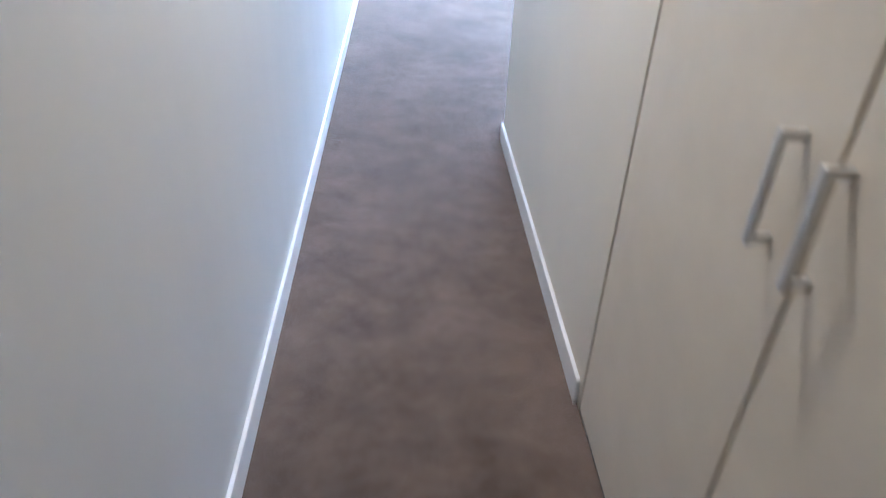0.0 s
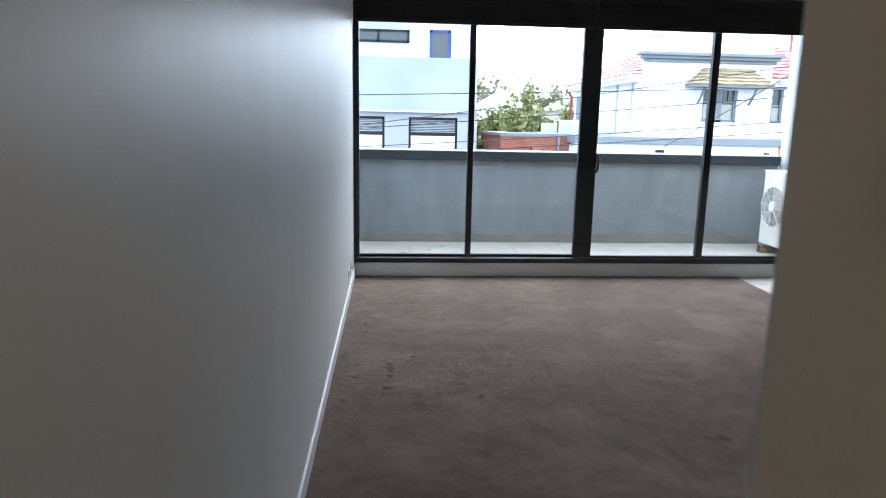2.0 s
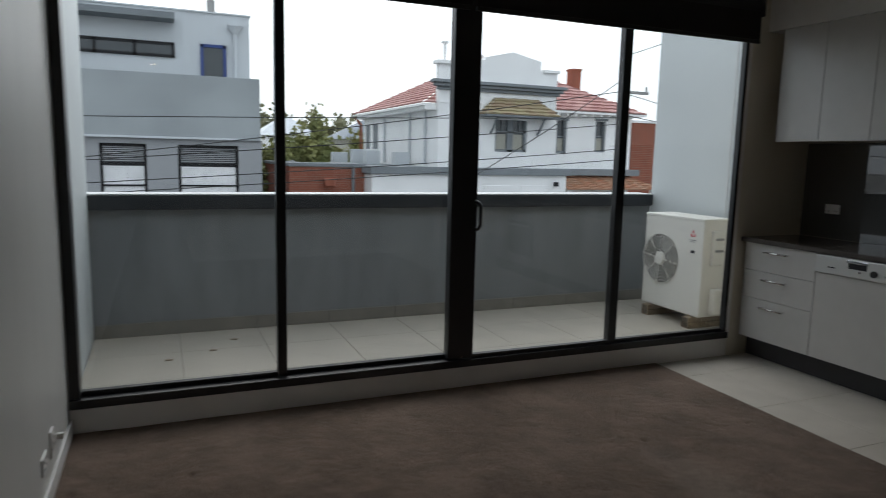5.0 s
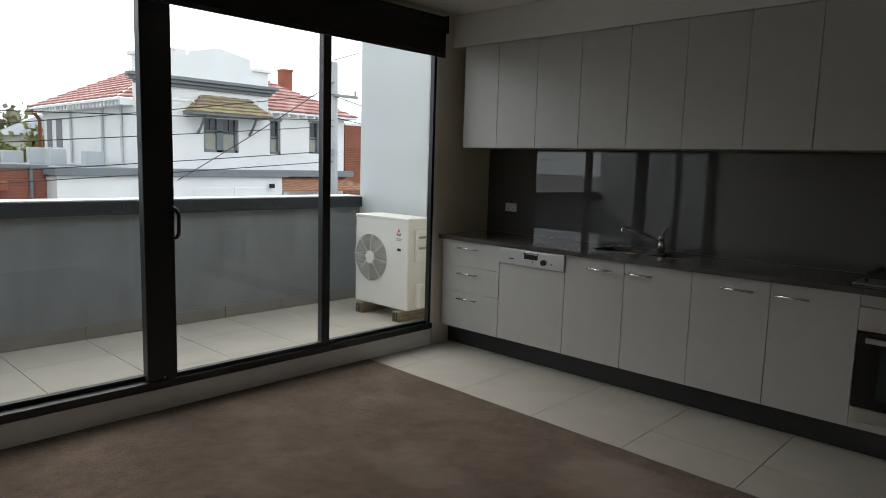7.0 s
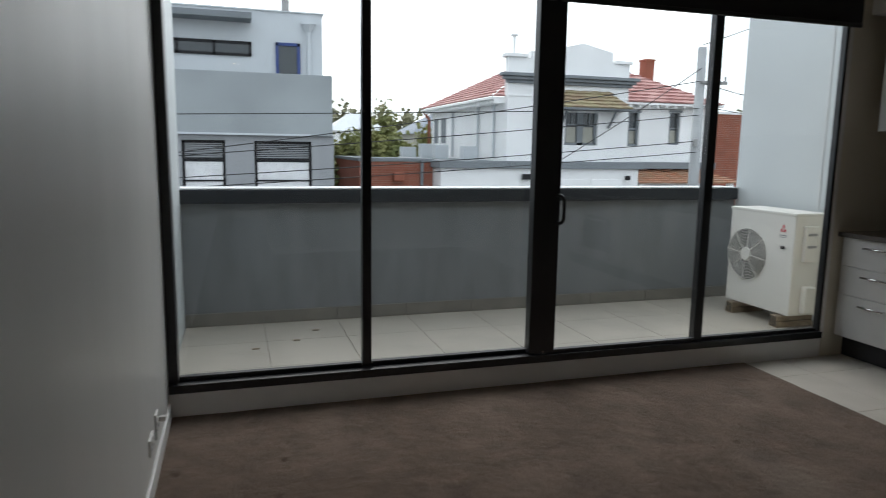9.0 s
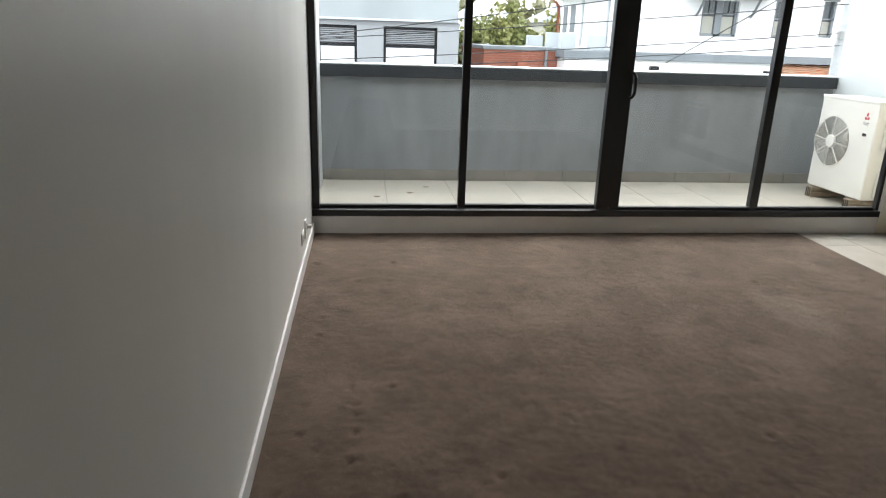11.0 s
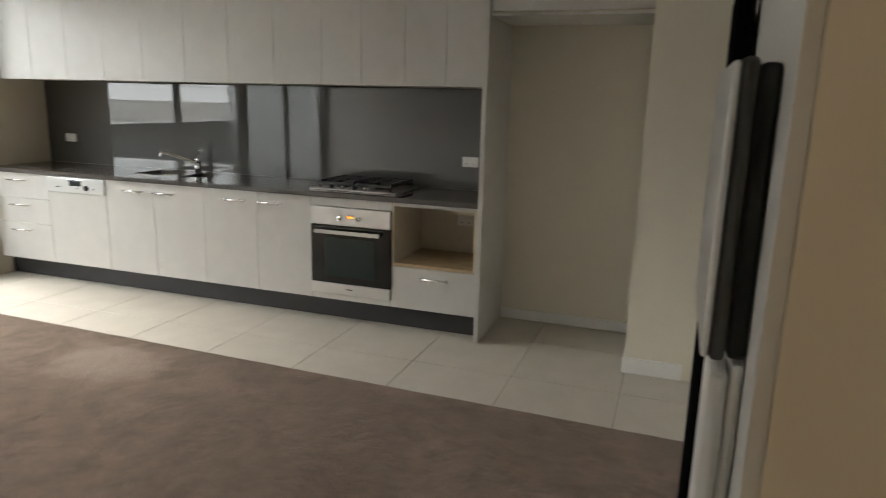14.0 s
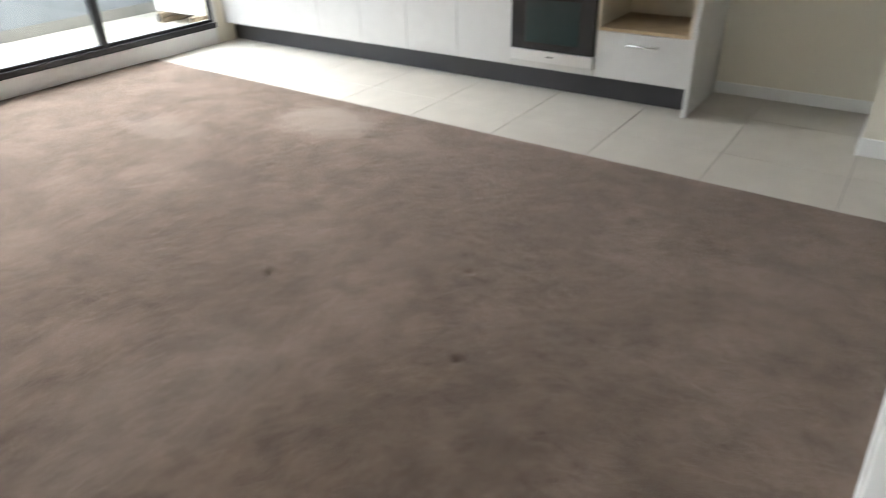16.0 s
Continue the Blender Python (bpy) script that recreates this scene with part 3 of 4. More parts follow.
def cooktop():
    y0, y1, x0, x1 = -3.545, -2.90, 4.53, 4.98
    root = new("gas_cooktop")
    tagged(root, "steel four-burner gas cooktop with black trivets", "cooktop")
    box("tray", (x0, y0, 0.9025), (x1, y1, 0.914), STEEL, 0.004, root)
    for cx, cy, r in ((4.68, -3.08, 0.045), (4.88, -3.08, 0.035), (4.68, -3.36, 0.035), (4.88, -3.36, 0.045)):
        bm = bmesh.new()
        add_cyl(bm, (cx, cy, 0.914), (cx, cy, 0.926), r, 20)
        add_cyl(bm, (cx, cy, 0.926), (cx, cy, 0.934), r * 0.75, 20)
        put("burner", mesh_of(bm, "burner", IRON), root)
    for cy in (-3.08, -3.36):
        bm = bmesh.new()
        for dx in (4.585, 4.965):
            add_box(bm, (dx - 0.006, cy - 0.13, 0.935), (dx + 0.006, cy + 0.13, 0.955), 0.002)
            for e in (-0.125, 0.125):
                add_box(bm, (dx - 0.006, cy + e - 0.006, 0.914), (dx + 0.006, cy + e + 0.006, 0.931))
        for dy in (-0.125, 0, 0.125):
            add_box(bm, (4.585, cy + dy - 0.006, 0.942), (4.965, cy + dy + 0.006, 0.962), 0.002)
        for dx in (4.68, 4.78, 4.88):
            add_box(bm, (dx - 0.006, cy - 0.125, 0.942), (dx + 0.006, cy + 0.125, 0.962), 0.002)
        put("trivet", mesh_of(bm, "trivet", IRON), root)
    for k in range(4):
        bm = bmesh.new()
        y = -3.06 - k * 0.085
        add_cyl(bm, (4.555, y, 0.914), (4.555, y, 0.936), 0.017, 16, 0.014)
        put("knob", mesh_of(bm, "knob", CHROME if k % 2 else IRON, True), root)


cooktop()
structure(box("splashback", (XB - 0.008, -4.136, 0.903), (XB - 0.002, -0.002, 1.6), SPLASH), "smoked grey glass splashback", "splashback")

UY = [-0.126, -0.466, -0.822, -1.182, -1.543, -1.917, -2.281, -2.647, -3.011, -3.296, -3.596, -3.872, -4.136]
wall_unit = None
for a, b in zip(UY, UY[1:]):
    root = new("wall_cabinet")
    tagged(root, "pale laminate wall cupboard with a plain door", "cabinet", group="wall cupboards above the bench")
    box("body", (XU + 0.02, b + 0.0005, 1.603), (XB - 0.009, a - 0.0005, 2.373), CABIN, 0, root)
    box("door", (XU, b + 0.0016, 1.598), (XU + 0.018, a - 0.0016, 2.372), CAB, 0.0012, root)
for a, b in ((-4.167, -4.62), (-4.62, -5.08)):
    root = new("wall_cabinet")
    tagged(root, "pale laminate overhead cupboard above the fridge recess", "cabinet", group="wall cupboards above the bench")
    box("body", (XU - 0.03, b + 0.001, 2.02), (XB - 0.014, a - 0.001, 2.373), CABIN, 0, root)
    box("door", (XU - 0.05, b + 0.0016, 2.03), (XU - 0.032, a - 0.0016, 2.372), CAB, 0.0012, root)
    box("bottom_edge", (XU - 0.05, b + 0.0016, 2.005), (XB - 0.014, a - 0.0016, 2.0195), CAB, 0, root)


# ---- hall: cupboard, meter box, intercom, television ----
cup = new("hall_cupboard")
tagged(cup, "built-in cream laminate cupboard with two tall doors", "cupboard")
box("body", (XH + 0.022, -8.19, 0.0), (1.41, -6.975, CZ - 0.001), CABIN, 0, cup)
for y0, y1, hy in ((-7.558, -6.970, -7.49), (-8.16, -7.562, -7.583)):
    d = box("door", (XH, y0 + 0.002, 0.012), (XH + 0.02, y1 - 0.002, CZ - 0.02), CREAML, 0.0015, cup)
    bm = bmesh.new()
    add_box(bm, (XH - 0.034, hy - 0.006, 0.872), (XH - 0.024, hy + 0.006, 1.025), 0.002)
    for z in (0.88, 1.017):
        add_box(bm, (XH - 0.026, hy - 0.005, z - 0.006), (XH, hy + 0.005, z + 0.006))
    put("handle", mesh_of(bm, "handle", STEEL), d)

db = new("meter_box")
tagged(db, "white switchboard box with a hinged cover on the hall wall", "switchboard")
box("base", (XH - 0.02, -5.965, 1.378), (XH, -5.585, 1.80), PLASTIC, 0.004, db)
box("cover", (XH - 0.055, -5.925, 1.462), (XH - 0.0205, -5.60, 1.76), PLASTIC, 0.012, db)
box("latch", (XH - 0.06, -5.77, 1.452), (XH - 0.03, -5.735, 1.475), GREYP, 0.003, db)


def wy(x):
    return YT - 0.06 * (x - XH)


vi = new("video_intercom")
tagged(vi, "black video intercom with a silver face on the white wall", "intercom")
W9 = wy(0.9)
box("body", (0.905, W9, 1.374), (1.06, W9 + 0.0105, 1.536), DARK, 0.003, vi)
box("surround", (0.908, W9 + 0.0107, 1.371), (1.057, W9 + 0.0195, 1.539), FANGREY, 0.003, vi)
box("face", (0.906, W9 + 0.0197, 1.373), (1.059, W9 + 0.0240, 1.537), STEEL, 0.002, vi)
hs = new("intercom_handset")
tagged(hs, "white plastic intercom handset below the video unit", "handset")
box("cradle", (0.905, W9, 1.262), (0.955, W9 + 0.007, 1.372), PLASTIC, 0.003, hs)
box("grip", (0.903, W9 + 0.0072, 1.258), (0.940, W9 + 0.0195, 1.368), PLASTIC, 0.005, hs)
boxes("vent", [((0.9015, W9 + 0.0095, 1.268 + 0.006 * k), (0.9032, W9 + 0.013, 1.2695 + 0.006 * k)) for k in range(3)], DARK, 0, hs)
sw = new("light_switch")
tagged(sw, "white light switch plate with rockers on the wall", "switch")
box("plate", (0.905, wy(0.905) - 0.004, 1.085), (0.975, wy(0.905) + 0.006, 1.195), PLASTIC, 0.003, sw)
for z in (1.108, 1.14, 1.172):
    box("rocker", (0.928, wy(0.905) + 0.0062, z - 0.009), (0.952, wy(0.905) + 0.0095, z + 0.009), PLASTIC, 0.002, sw)

tv = group_root("television", (1.45, wy(1.45), 0.91))
tv.rotation_euler = (0, 0, -math.atan(0.06))
tagged(tv, "wall-mounted black flat television seen edge-on", "television")
box("bezel", (0, 0.006, 0), (1.25, 0.032, 0.75), MATTE, 0.004, tv)
box("screen", (0.02, 0.0322, 0.02), (1.23, 0.033, 0.73), MATTE, 0, tv)
box("mount", (0.45, 0.0, 0.2), (0.8, 0.0058, 0.5), DARK, 0, tv)

# power point low on the west wall with a plug
outlet((0.0, -0.80, 0.215), "X", label="white power outlet low on the long wall")
outlet((0.0, -0.60, 0.215), "X", (0.075, 0.115), "white aerial outlet plate low on the long wall")
pl = box("aerial_plug", (0.0, -0.46, 0.17), (0.03, -0.435, 0.195), PLASTIC, 0.003)
tagged(pl, "small white aerial socket plug on the wall", "plug")


# ---- balcony things ----
def condenser():
    x0, x1, y0, y1, z0, z1 = 4.70, 5.02, 0.65, 1.395, 0.105, 0.955
    root = new("air_conditioner")
    tagged(root, "ivory outdoor air-conditioning unit on timber blocks", "air conditioner")
    box("body", (x0, y0, z0), (x1, y1, z1), IVORY, 0.012, root)
    box("lid", (x0 - 0.004, y0 - 0.004, z1 - 0.02), (x1 + 0.004, y1 + 0.004, z1 + 0.006), IVORY, 0.006, root)
    cy, cz, r = 1.165, 0.555, 0.225
    # dark disc on the closed casing; its colour stands for shade behind the guard
    bm = bmesh.new()
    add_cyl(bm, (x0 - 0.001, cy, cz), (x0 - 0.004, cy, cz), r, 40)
    put("fan_shade_disc", mesh_of(bm, "fan_shade_disc", FANGREY), root)
    for k in range(13):
        rr = 0.065 + k * 0.0135
        pts = [(x0 - 0.012, cy + rr * math.cos(a), cz + rr * math.sin(a)) for a in [i * math.tau / 40 for i in range(41)]]
        tube("guard_ring", pts, 0.0022, IVORY, root, 1)
    for k in range(8):
        a = k * math.tau / 8 + 0.1
        tube("guard_spoke", [(x0 - 0.014, cy + 0.05 * math.cos(a), cz + 0.05 * math.sin(a)), (x0 - 0.012, cy + 0.24 * math.cos(a), cz + 0.24 * math.sin(a))], 0.0035, IVORY, root, 1)
    bm = bmesh.new()
    add_cyl(bm, (x0 - 0.004, cy, cz), (x0 - 0.02, cy, cz), 0.062, 28, 0.055)
    put("hub", mesh_of(bm, "hub", IVORY), root)
    # mark: three red lozenges, two bars of small print
    bm = bmesh.new()
    s = 0.021
    for oy, oz, sh in ((0, s * 1.0, 0), (s * 0.9, -s * 0.55, 0.6), (-s * 0.9, -s * 0.55, -0.6)):
        c = Vector((x0 - 0.0015, 0.775 + oy, 0.82 + oz))
        pts = ((0, s), (s * 0.6, 0), (0, -s), (-s * 0.6, 0)) if not sh else ((-s * 0.5 - sh * s * 0.5, -s * 0.6), (s * 0.5 - sh * s * 0.5, -s * 0.6), (s * 0.5 + -sh * s * -0.2, s * 0.6), (-s * 0.5 + sh * s * 0.2, s * 0.6))
        bm.faces.new([bm.verts.new(c + Vector((0, a, b))) for a, b in pts])
    put("mark", mesh_of(bm, "mark", REDMARK), root)
    boxes("print_bars", [((x0 - 0.0012, 0.735, 0.765), (x0 - 0.0006, 0.815, 0.772)), ((x0 - 0.0012, 0.745, 0.75), (x0 - 0.0006, 0.805, 0.757))], GREYP, 0, root)
    box("badge", (x0 - 0.004, 0.745, 0.655), (x0, 0.79, 0.68), DARK, 0.001, root)
    box("service_cover", (4.78, y0 - 0.035, 0.56), (4.90, y0, 0.86), IVORY, 0.008, root)
    for z in (0.78, 0.68):
        box("valve_cover", (4.80, y0 - 0.05, z), (4.88, y0 - 0.036, z + 0.02), GREYP, 0.002, root)
    box("pipe_cover", (4.80, y0 - 0.06, 0.13), (4.92, y0, 0.36), IVORY, 0.015, root)
    for y in (0.75, 1.28):
        b = new("timber_block")
        tagged(b, "weathered slotted block under the outdoor unit", "block", group="blocks under the outdoor unit")
        boxes("course", [((x0 - 0.05, y - 0.045, 0.0), (x1, y + 0.045, 0.048)), ((x0 - 0.05, y - 0.04, 0.052), (x1, y + 0.04, 0.098))], TIMBER, 0.004, b)
        boxes("groove", [((x0 - 0.052, y - 0.03 + 0.025 * k, 0.008), (x0 - 0.0505, y - 0.018 + 0.025 * k, 0.09)) for k in range(3)], DARK, 0, b)


condenser()
for x, y in ((0.45, 1.15), (0.92, 1.55), (0.75, 1.3)):
    lf = boxes("dry_leaf", [((x, y, -0.001), (x + 0.05, y + 0.02, 0.006))], TIMBER, 0.002)
    tagged(lf, "small dry brown leaf on the balcony tiles", "leaf")


# ---- street: ground, road, buildings, trees, wires ----
GZ = -3.6
bm = bmesh.new()
bm.faces.new([bm.verts.new(p) for p in ((-400, -300, GZ), (400, -300, GZ), (400, 500, GZ), (-400, 500, GZ))])
structure(put("ground", mesh_of(bm, "ground", PAVE)), "pale concrete ground", "ground")
structure(box("road", (-200, 5.5, GZ - 0.1), (200, 15.0, GZ + 0.01), ASPHALT), "grey asphalt street", "road")
structure(box("pavement", (-200, 15.0, GZ - 0.1), (200, 16.9, GZ + 0.13), PAVE, 0.02), "concrete pavement with a raised kerb", "pavement")
structure(box("wall_own_building", (-9, 0.3, GZ), (14, 2.05, -0.26), RENDERG), "grey rendered lower storey below the balcony", "wall")


def sc(p, y, y0=17.0, eye=(0.36, -3.63, 1.445)):
    """A place in the plane y0 carried along its sight line to the plane y."""
    s = (y - eye[1]) / (y0 - eye[1])
    return eye[0] + (p[0] - eye[0]) * s, y, eye[2] + (p[1] - eye[2]) * s


def grey_building():
    root = new("grey_building")
    tagged(root, "modern grey rendered building with white ribbed upper storey", "building")
    # lower storey with two window openings in view and more along the street
    ops = [(-5.3, -3.6), (-3.1, -1.5), (-1.06, 0.14), (0.96, 2.64)]
    items, x = [], -7.5
    for a, b in ops:
        items += [((x, 17.12, GZ), (a, 17.4, 1.76)), ((a, 17.12, 1.58), (b, 17.4, 1.76)), ((a, 17.12, GZ), (b, 17.4, -0.25))]
        x = b
    items.append(((x, 17.12, GZ), (3.31, 17.4, 1.76)))
    boxes("wall", items, GREYL, 0, root)
    box("side_wall", (3.1, 17.4, GZ), (3.31, 30, 3.5), GREYL, 0, root)
    box("rear", (-7.5, 18.0, GZ), (3.1, 30, 1.9), GREYL, 0, root)
    box("parapet", (-7.5, 17.0, 1.745), (3.26, 18.2, 3.54), GREYB, 0.01, root)
    box("drip_edge", (-7.5, 16.985, 1.74), (2.6, 17.0, 1.80), CLAD, 0, root)
    for a, b in ops:
        w = box("window", (a, 17.3, -0.25), (b, 17.32, 1.58), FARGLASS, 0, root)
        boxes("frame", [((a, 17.24, -0.25), (a + 0.07, 17.3, 1.58)), ((b - 0.07, 17.24, -0.25), (b, 17.3, 1.58)), ((a, 17.23, 0.98), (b, 17.3, 1.06)),
                        ((a, 17.24, 1.5), (b, 17.3, 1.58)), ((a, 17.23, 0.38), (b, 17.3, 0.43))], DARK, 0, w)
        boxes("slat", [((a + 0.08, 17.26, -0.2 + 0.055 * k), (b - 0.08, 17.28, -0.2 + 0.055 * k + 0.0535)) for k in range(21)], WBLIND, 0, w)
        boxes("upper_slat", [((a + 0.08, 17.285, 1.08 + 0.055 * k), (b - 0.08, 17.295, 1.08 + 0.055 * k + 0.03)) for k in range(8)], GREYL, 0, w)
    # upper storey, set back, with ribs
    y = 18.4
    xr, _, zt = sc((2.98, 5.27), y)
    box("upper_wall", (-7.5, y, 1.9), (xr, 29, zt), CLAD, 0, root)
    n = int((xr + 7.4) / 0.26)
    boxes("rib", [((-7.4 + 0.26 * k, y - 0.018, 1.9), (-7.37 + 0.26 * k, y, zt)) for k in range(n)], CLAD, 0, root)
    box("roof_edge", (-7.5, y - 0.05, zt), (xr + 0.05, 29, zt + 0.04), CLAD, 0, root)
    (xa, _, za), (xb, _, zb) = sc((1.05, 5.08), y), sc((1.05, 4.86), y)
    box("awning", (-7.5, y - 0.75, zb + 0.05), (xa - 0.1, y, za), HGREY, 0.01, root)
    (_, _, z1), (x1, _, z0) = sc((0, 4.38), y), sc((0.95, 3.97), y)
    w = box("window", (-7.0, y - 0.03, z0), (x1, y - 0.01, z1), FARGLASS, 0, root)
    boxes("frame", [((-7.0, y - 0.07, z0), (x1, y - 0.03, z0 + 0.08)), ((-7.0, y - 0.07, z1 - 0.08), (x1, y - 0.03, z1)), *[((x1 - 0.08 - k * 1.05, y - 0.07, z0), (x1 - k * 1.05, y - 0.03, z1)) for k in range(6)]], DARK, 0, w)
    (x0, _, z1), (x1, _, z0) = sc((1.62, 4.41), y), sc((2.32, 3.5), y)
    w = box("blue_window", (x0, y - 0.03, z0), (x1, y - 0.01, z1), FARGLASS, 0, root)
    boxes("blue_frame", [((x0, y - 0.08, z0), (x0 + 0.09, y - 0.03, z1)), ((x1 - 0.09, y - 0.08, z0), (x1, y - 0.03, z1)), ((x0, y - 0.08, z1 - 0.09), (x1, y - 0.03, z1))], BLUE, 0, w)
    xd, _, zd = sc((2.57, 5.03), y)
    bm = bmesh.new()
    add_cyl(bm, (xd, y - 0.1, 3.6), (xd, y - 0.1, zd - 0.3), 0.06, 12)
    add_box(bm, (xd - 0.22, y - 0.22, zd - 0.08), (xd + 0.22, y - 0.02, zd))
    add_cyl(bm, (xd, y - 0.1, zd - 0.32), (xd, y - 0.1, zd - 0.08), 0.07, 4, 0.22)
    put("rainwater_head", mesh_of(bm, "rainwater_head", CLAD), root)
    bm = bmesh.new()
    add_cyl(bm, (2.3, 22, zt), (2.3, 22, zt + 1.1), 0.14, 14)
    put("flue", mesh_of(bm, "flue", GREYP), root)


grey_building()


def tiled_slope(corners, material, parent, rows=10, name="roof"):
    """A roof slope from eave (a, b) to ridge (d, c) with stepped courses of tiles."""
    a, b, c, d = [Vector(p) for p in corners]
    bm = bmesh.new()
    n = (b - a).cross(d - a)
    if n.length < 1e-6:
        n = (b - a).cross(c - a)
    n.normalize()
    if n.z < 0:
        n = -n
    for k in range(rows):
        s, e = k / rows, (k + 1) / rows
        p0, p1, p2, p3 = a.lerp(d, s), b.lerp(c, s), b.lerp(c, e), a.lerp(d, e)
        lift = n * 0.05
        cols = max(2, int((p1 - p0).length / 0.3))
        prev = None
        for i in range(cols + 1):
            f = i / cols
            w = n * (0.03 if i % 2 else 0.0)
            lo, hi = bm.verts.new(p0.lerp(p1, f) + lift + w), bm.verts.new(p3.lerp(p2, f) + w)
            un = bm.verts.new(p0.lerp(p1, f))
            if prev:
                bm.faces.new((prev[0], lo, hi, prev[1]))
                bm.faces.new((prev[2], un, lo, prev[0]))
            prev = (lo, hi, un)
    ob = put(name, mesh_of(bm, name, material), parent)
    tagged(ob, kind="stuff")
    return ob


def white_house():
    root = new("white_house")
    tagged(root, "two-storey white rendered house with red tiled roof", "house")
    # front block with openings: x 10.2 to 15.3 at y 20
    x0, x1, y = 10.2, 15.35, 20.0
    wl, wr, wz0, wz1 = 12.62, 14.05, 1.65, 2.9
    boxes("wall", [((x0, y, GZ), (wl, y + 0.3, 4.2)), ((wr, y, GZ), (x1, y + 0.3, 4.2)), ((wl, y, wz1), (wr, y + 0.3, 4.2)), ((wl, y, GZ), (wr, y + 0.3, wz0))], HWHITE, 0, root)
    box("side_wall", (x0, y + 0.3, GZ), (x0 + 0.3, 30, 3.3), HWHITE, 0, root)
    box("inner_wall", (x0 + 0.4, y + 1.3, GZ), (19.0, 29.9, 3.2), HWHITE, 0, root)
    box("front_return", (x1 - 0.3, y + 0.3, GZ), (x1, y + 1.2, 4.6), HWHITE, 0, root)
    # parapet gable with a pedimented top
    bm = bmesh.new()
    prof = [(x0, 4.2), (x0, 4.85), (x0 + 0.9, 4.85), (x0 + 0.9, 5.1), (12.1, 5.1), (12.1, 5.22), (13.29, 5.5), (14.58, 5.22), (14.58, 4.85), (x1, 4.80), (x1, 4.2)]
    va = [bm.verts.new((px, y, pz)) for px, pz in prof]
    vb = [bm.verts.new((px, y + 0.3, pz)) for px, pz in prof]
    bm.faces.new(va)
    bm.faces.new(vb[::-1])
    for i in range(len(prof)):
        j = (i + 1) % len(prof)
        bm.faces.new((va[i], va[j], vb[j], vb[i]))
    put("gable", mesh_of(bm, "gable", HWHITE), root)
    boxes("pier_cap", [((x0 - 0.12, y - 0.12, 4.85), (x0 + 0.75, y + 0.4, 4.98)), ((14.65, y - 0.1, 4.80), (x1 + 0.08, y + 0.4, 4.92)), ((x0 + 0.2, y + 0.05, 4.98), (x0 + 0.3, y + 0.15, 5.6)), ((x0 + 0.13, y - 0.02, 5.6), (x0 + 0.37, y + 0.22, 5.68))], HWHITE, 0.02, root)
    boxes("cornice", [((x0 - 0.35, y - 0.35, 4.14), (x1 + 0.3, y + 0.05, 4.26)), ((x0 - 0.25, y - 0.24, 4.02), (x1 + 0.2, y + 0.0, 4.138)), ((x0 - 0.12, y - 0.12, 3.9), (x1 + 0.1, y, 4.018))], HGREY, 0.02, root)
    box("string_course", (x0, y - 0.03, 3.42), (x1, y, 3.5), HWHITE, 0.01, root)
    # window with hood
    w = box("window", (wl, y + 0.18, wz0), (wr, y + 0.2, wz1), FARGLASS, 0, root)
    boxes("frame", [((wl, y + 0.1, wz0), (wl + 0.1, y + 0.18, wz1)), ((wr - 0.1, y + 0.1, wz0), (wr, y + 0.18, wz1)), ((13.2, y + 0.1, wz0), (13.46, y + 0.18, wz1)),
                    ((wl, y + 0.1, wz0), (wr, y + 0.18, wz0 + 0.09)), ((wl, y + 0.1, 2.42), (wr, y + 0.17, 2.47)), ((12.95, y + 0.12, 2.47), (12.98, y + 0.17, wz1)), ((13.72, y + 0.12, 2.47), (13.75, y + 0.17, wz1))], HGREY, 0, w)
    boxes("curtain", [((wl + 0.12, y + 0.172, wz0 + 0.1), (13.18, y + 0.179, 2.35)), ((13.48, y + 0.172, wz0 + 0.1), (wr - 0.12, y + 0.179, 2.35))], CREAMB, 0, w)
    tiled_slope([(11.85, 19.25, 3.05), (15.1, 19.25, 3.05), (14.45, 20.0, 3.72), (12.6, 20.0, 3.72)], MOSS, root, 5, "hood")
    tiled_slope([(11.85, 20.0, 3.05), (11.85, 19.25, 3.05), (12.6, 20.0, 3.72), (12.6, 20.0, 3.72)], MOSS, root, 5, "hood")
    box("hood_fascia", (11.85, 19.25, 2.97), (15.1, 20.0, 3.05), HGREY, 0.01, root)
    for xx in (12.4, 14.5):
        tube("hood_bracket", [(xx, 19.98, 2.35), (xx, 19.8, 2.5), (xx, 19.45, 2.95)], 0.05, HGREY, root, 1)
    # wing, set back a little
    yw = 20.7
    k = (yw + 3.69) / 23.69
    q = lambda px, pz: (0.53 + (px - 0.53) * k, 1.46 + (pz - 1.46) * k)
    (ax, az1), (bx, az0) = q(15.42, 2.97), q(15.92, 1.66)
    (cx, _), (dx, _) = q(17.32, 3.0), q(17.85, 1.75)
    ex, _ = q(19.15, 3.4)
    boxes("wing_wall", [((x1, yw, GZ), (ax, yw + 0.3, 3.5)), ((bx, yw, GZ), (cx, yw + 0.3, 3.5)), ((dx, yw, GZ), (ex, yw + 0.3, 3.5)),
                        ((ax, yw, az1), (bx, yw + 0.3, 3.5)), ((ax, yw, GZ), (bx, yw + 0.3, az0)), ((cx, yw, az1 + 0.05), (dx, yw + 0.3, 3.5)), ((cx, yw, GZ), (dx, yw + 0.3, az0 + 0.08))], HWHITE, 0, root)
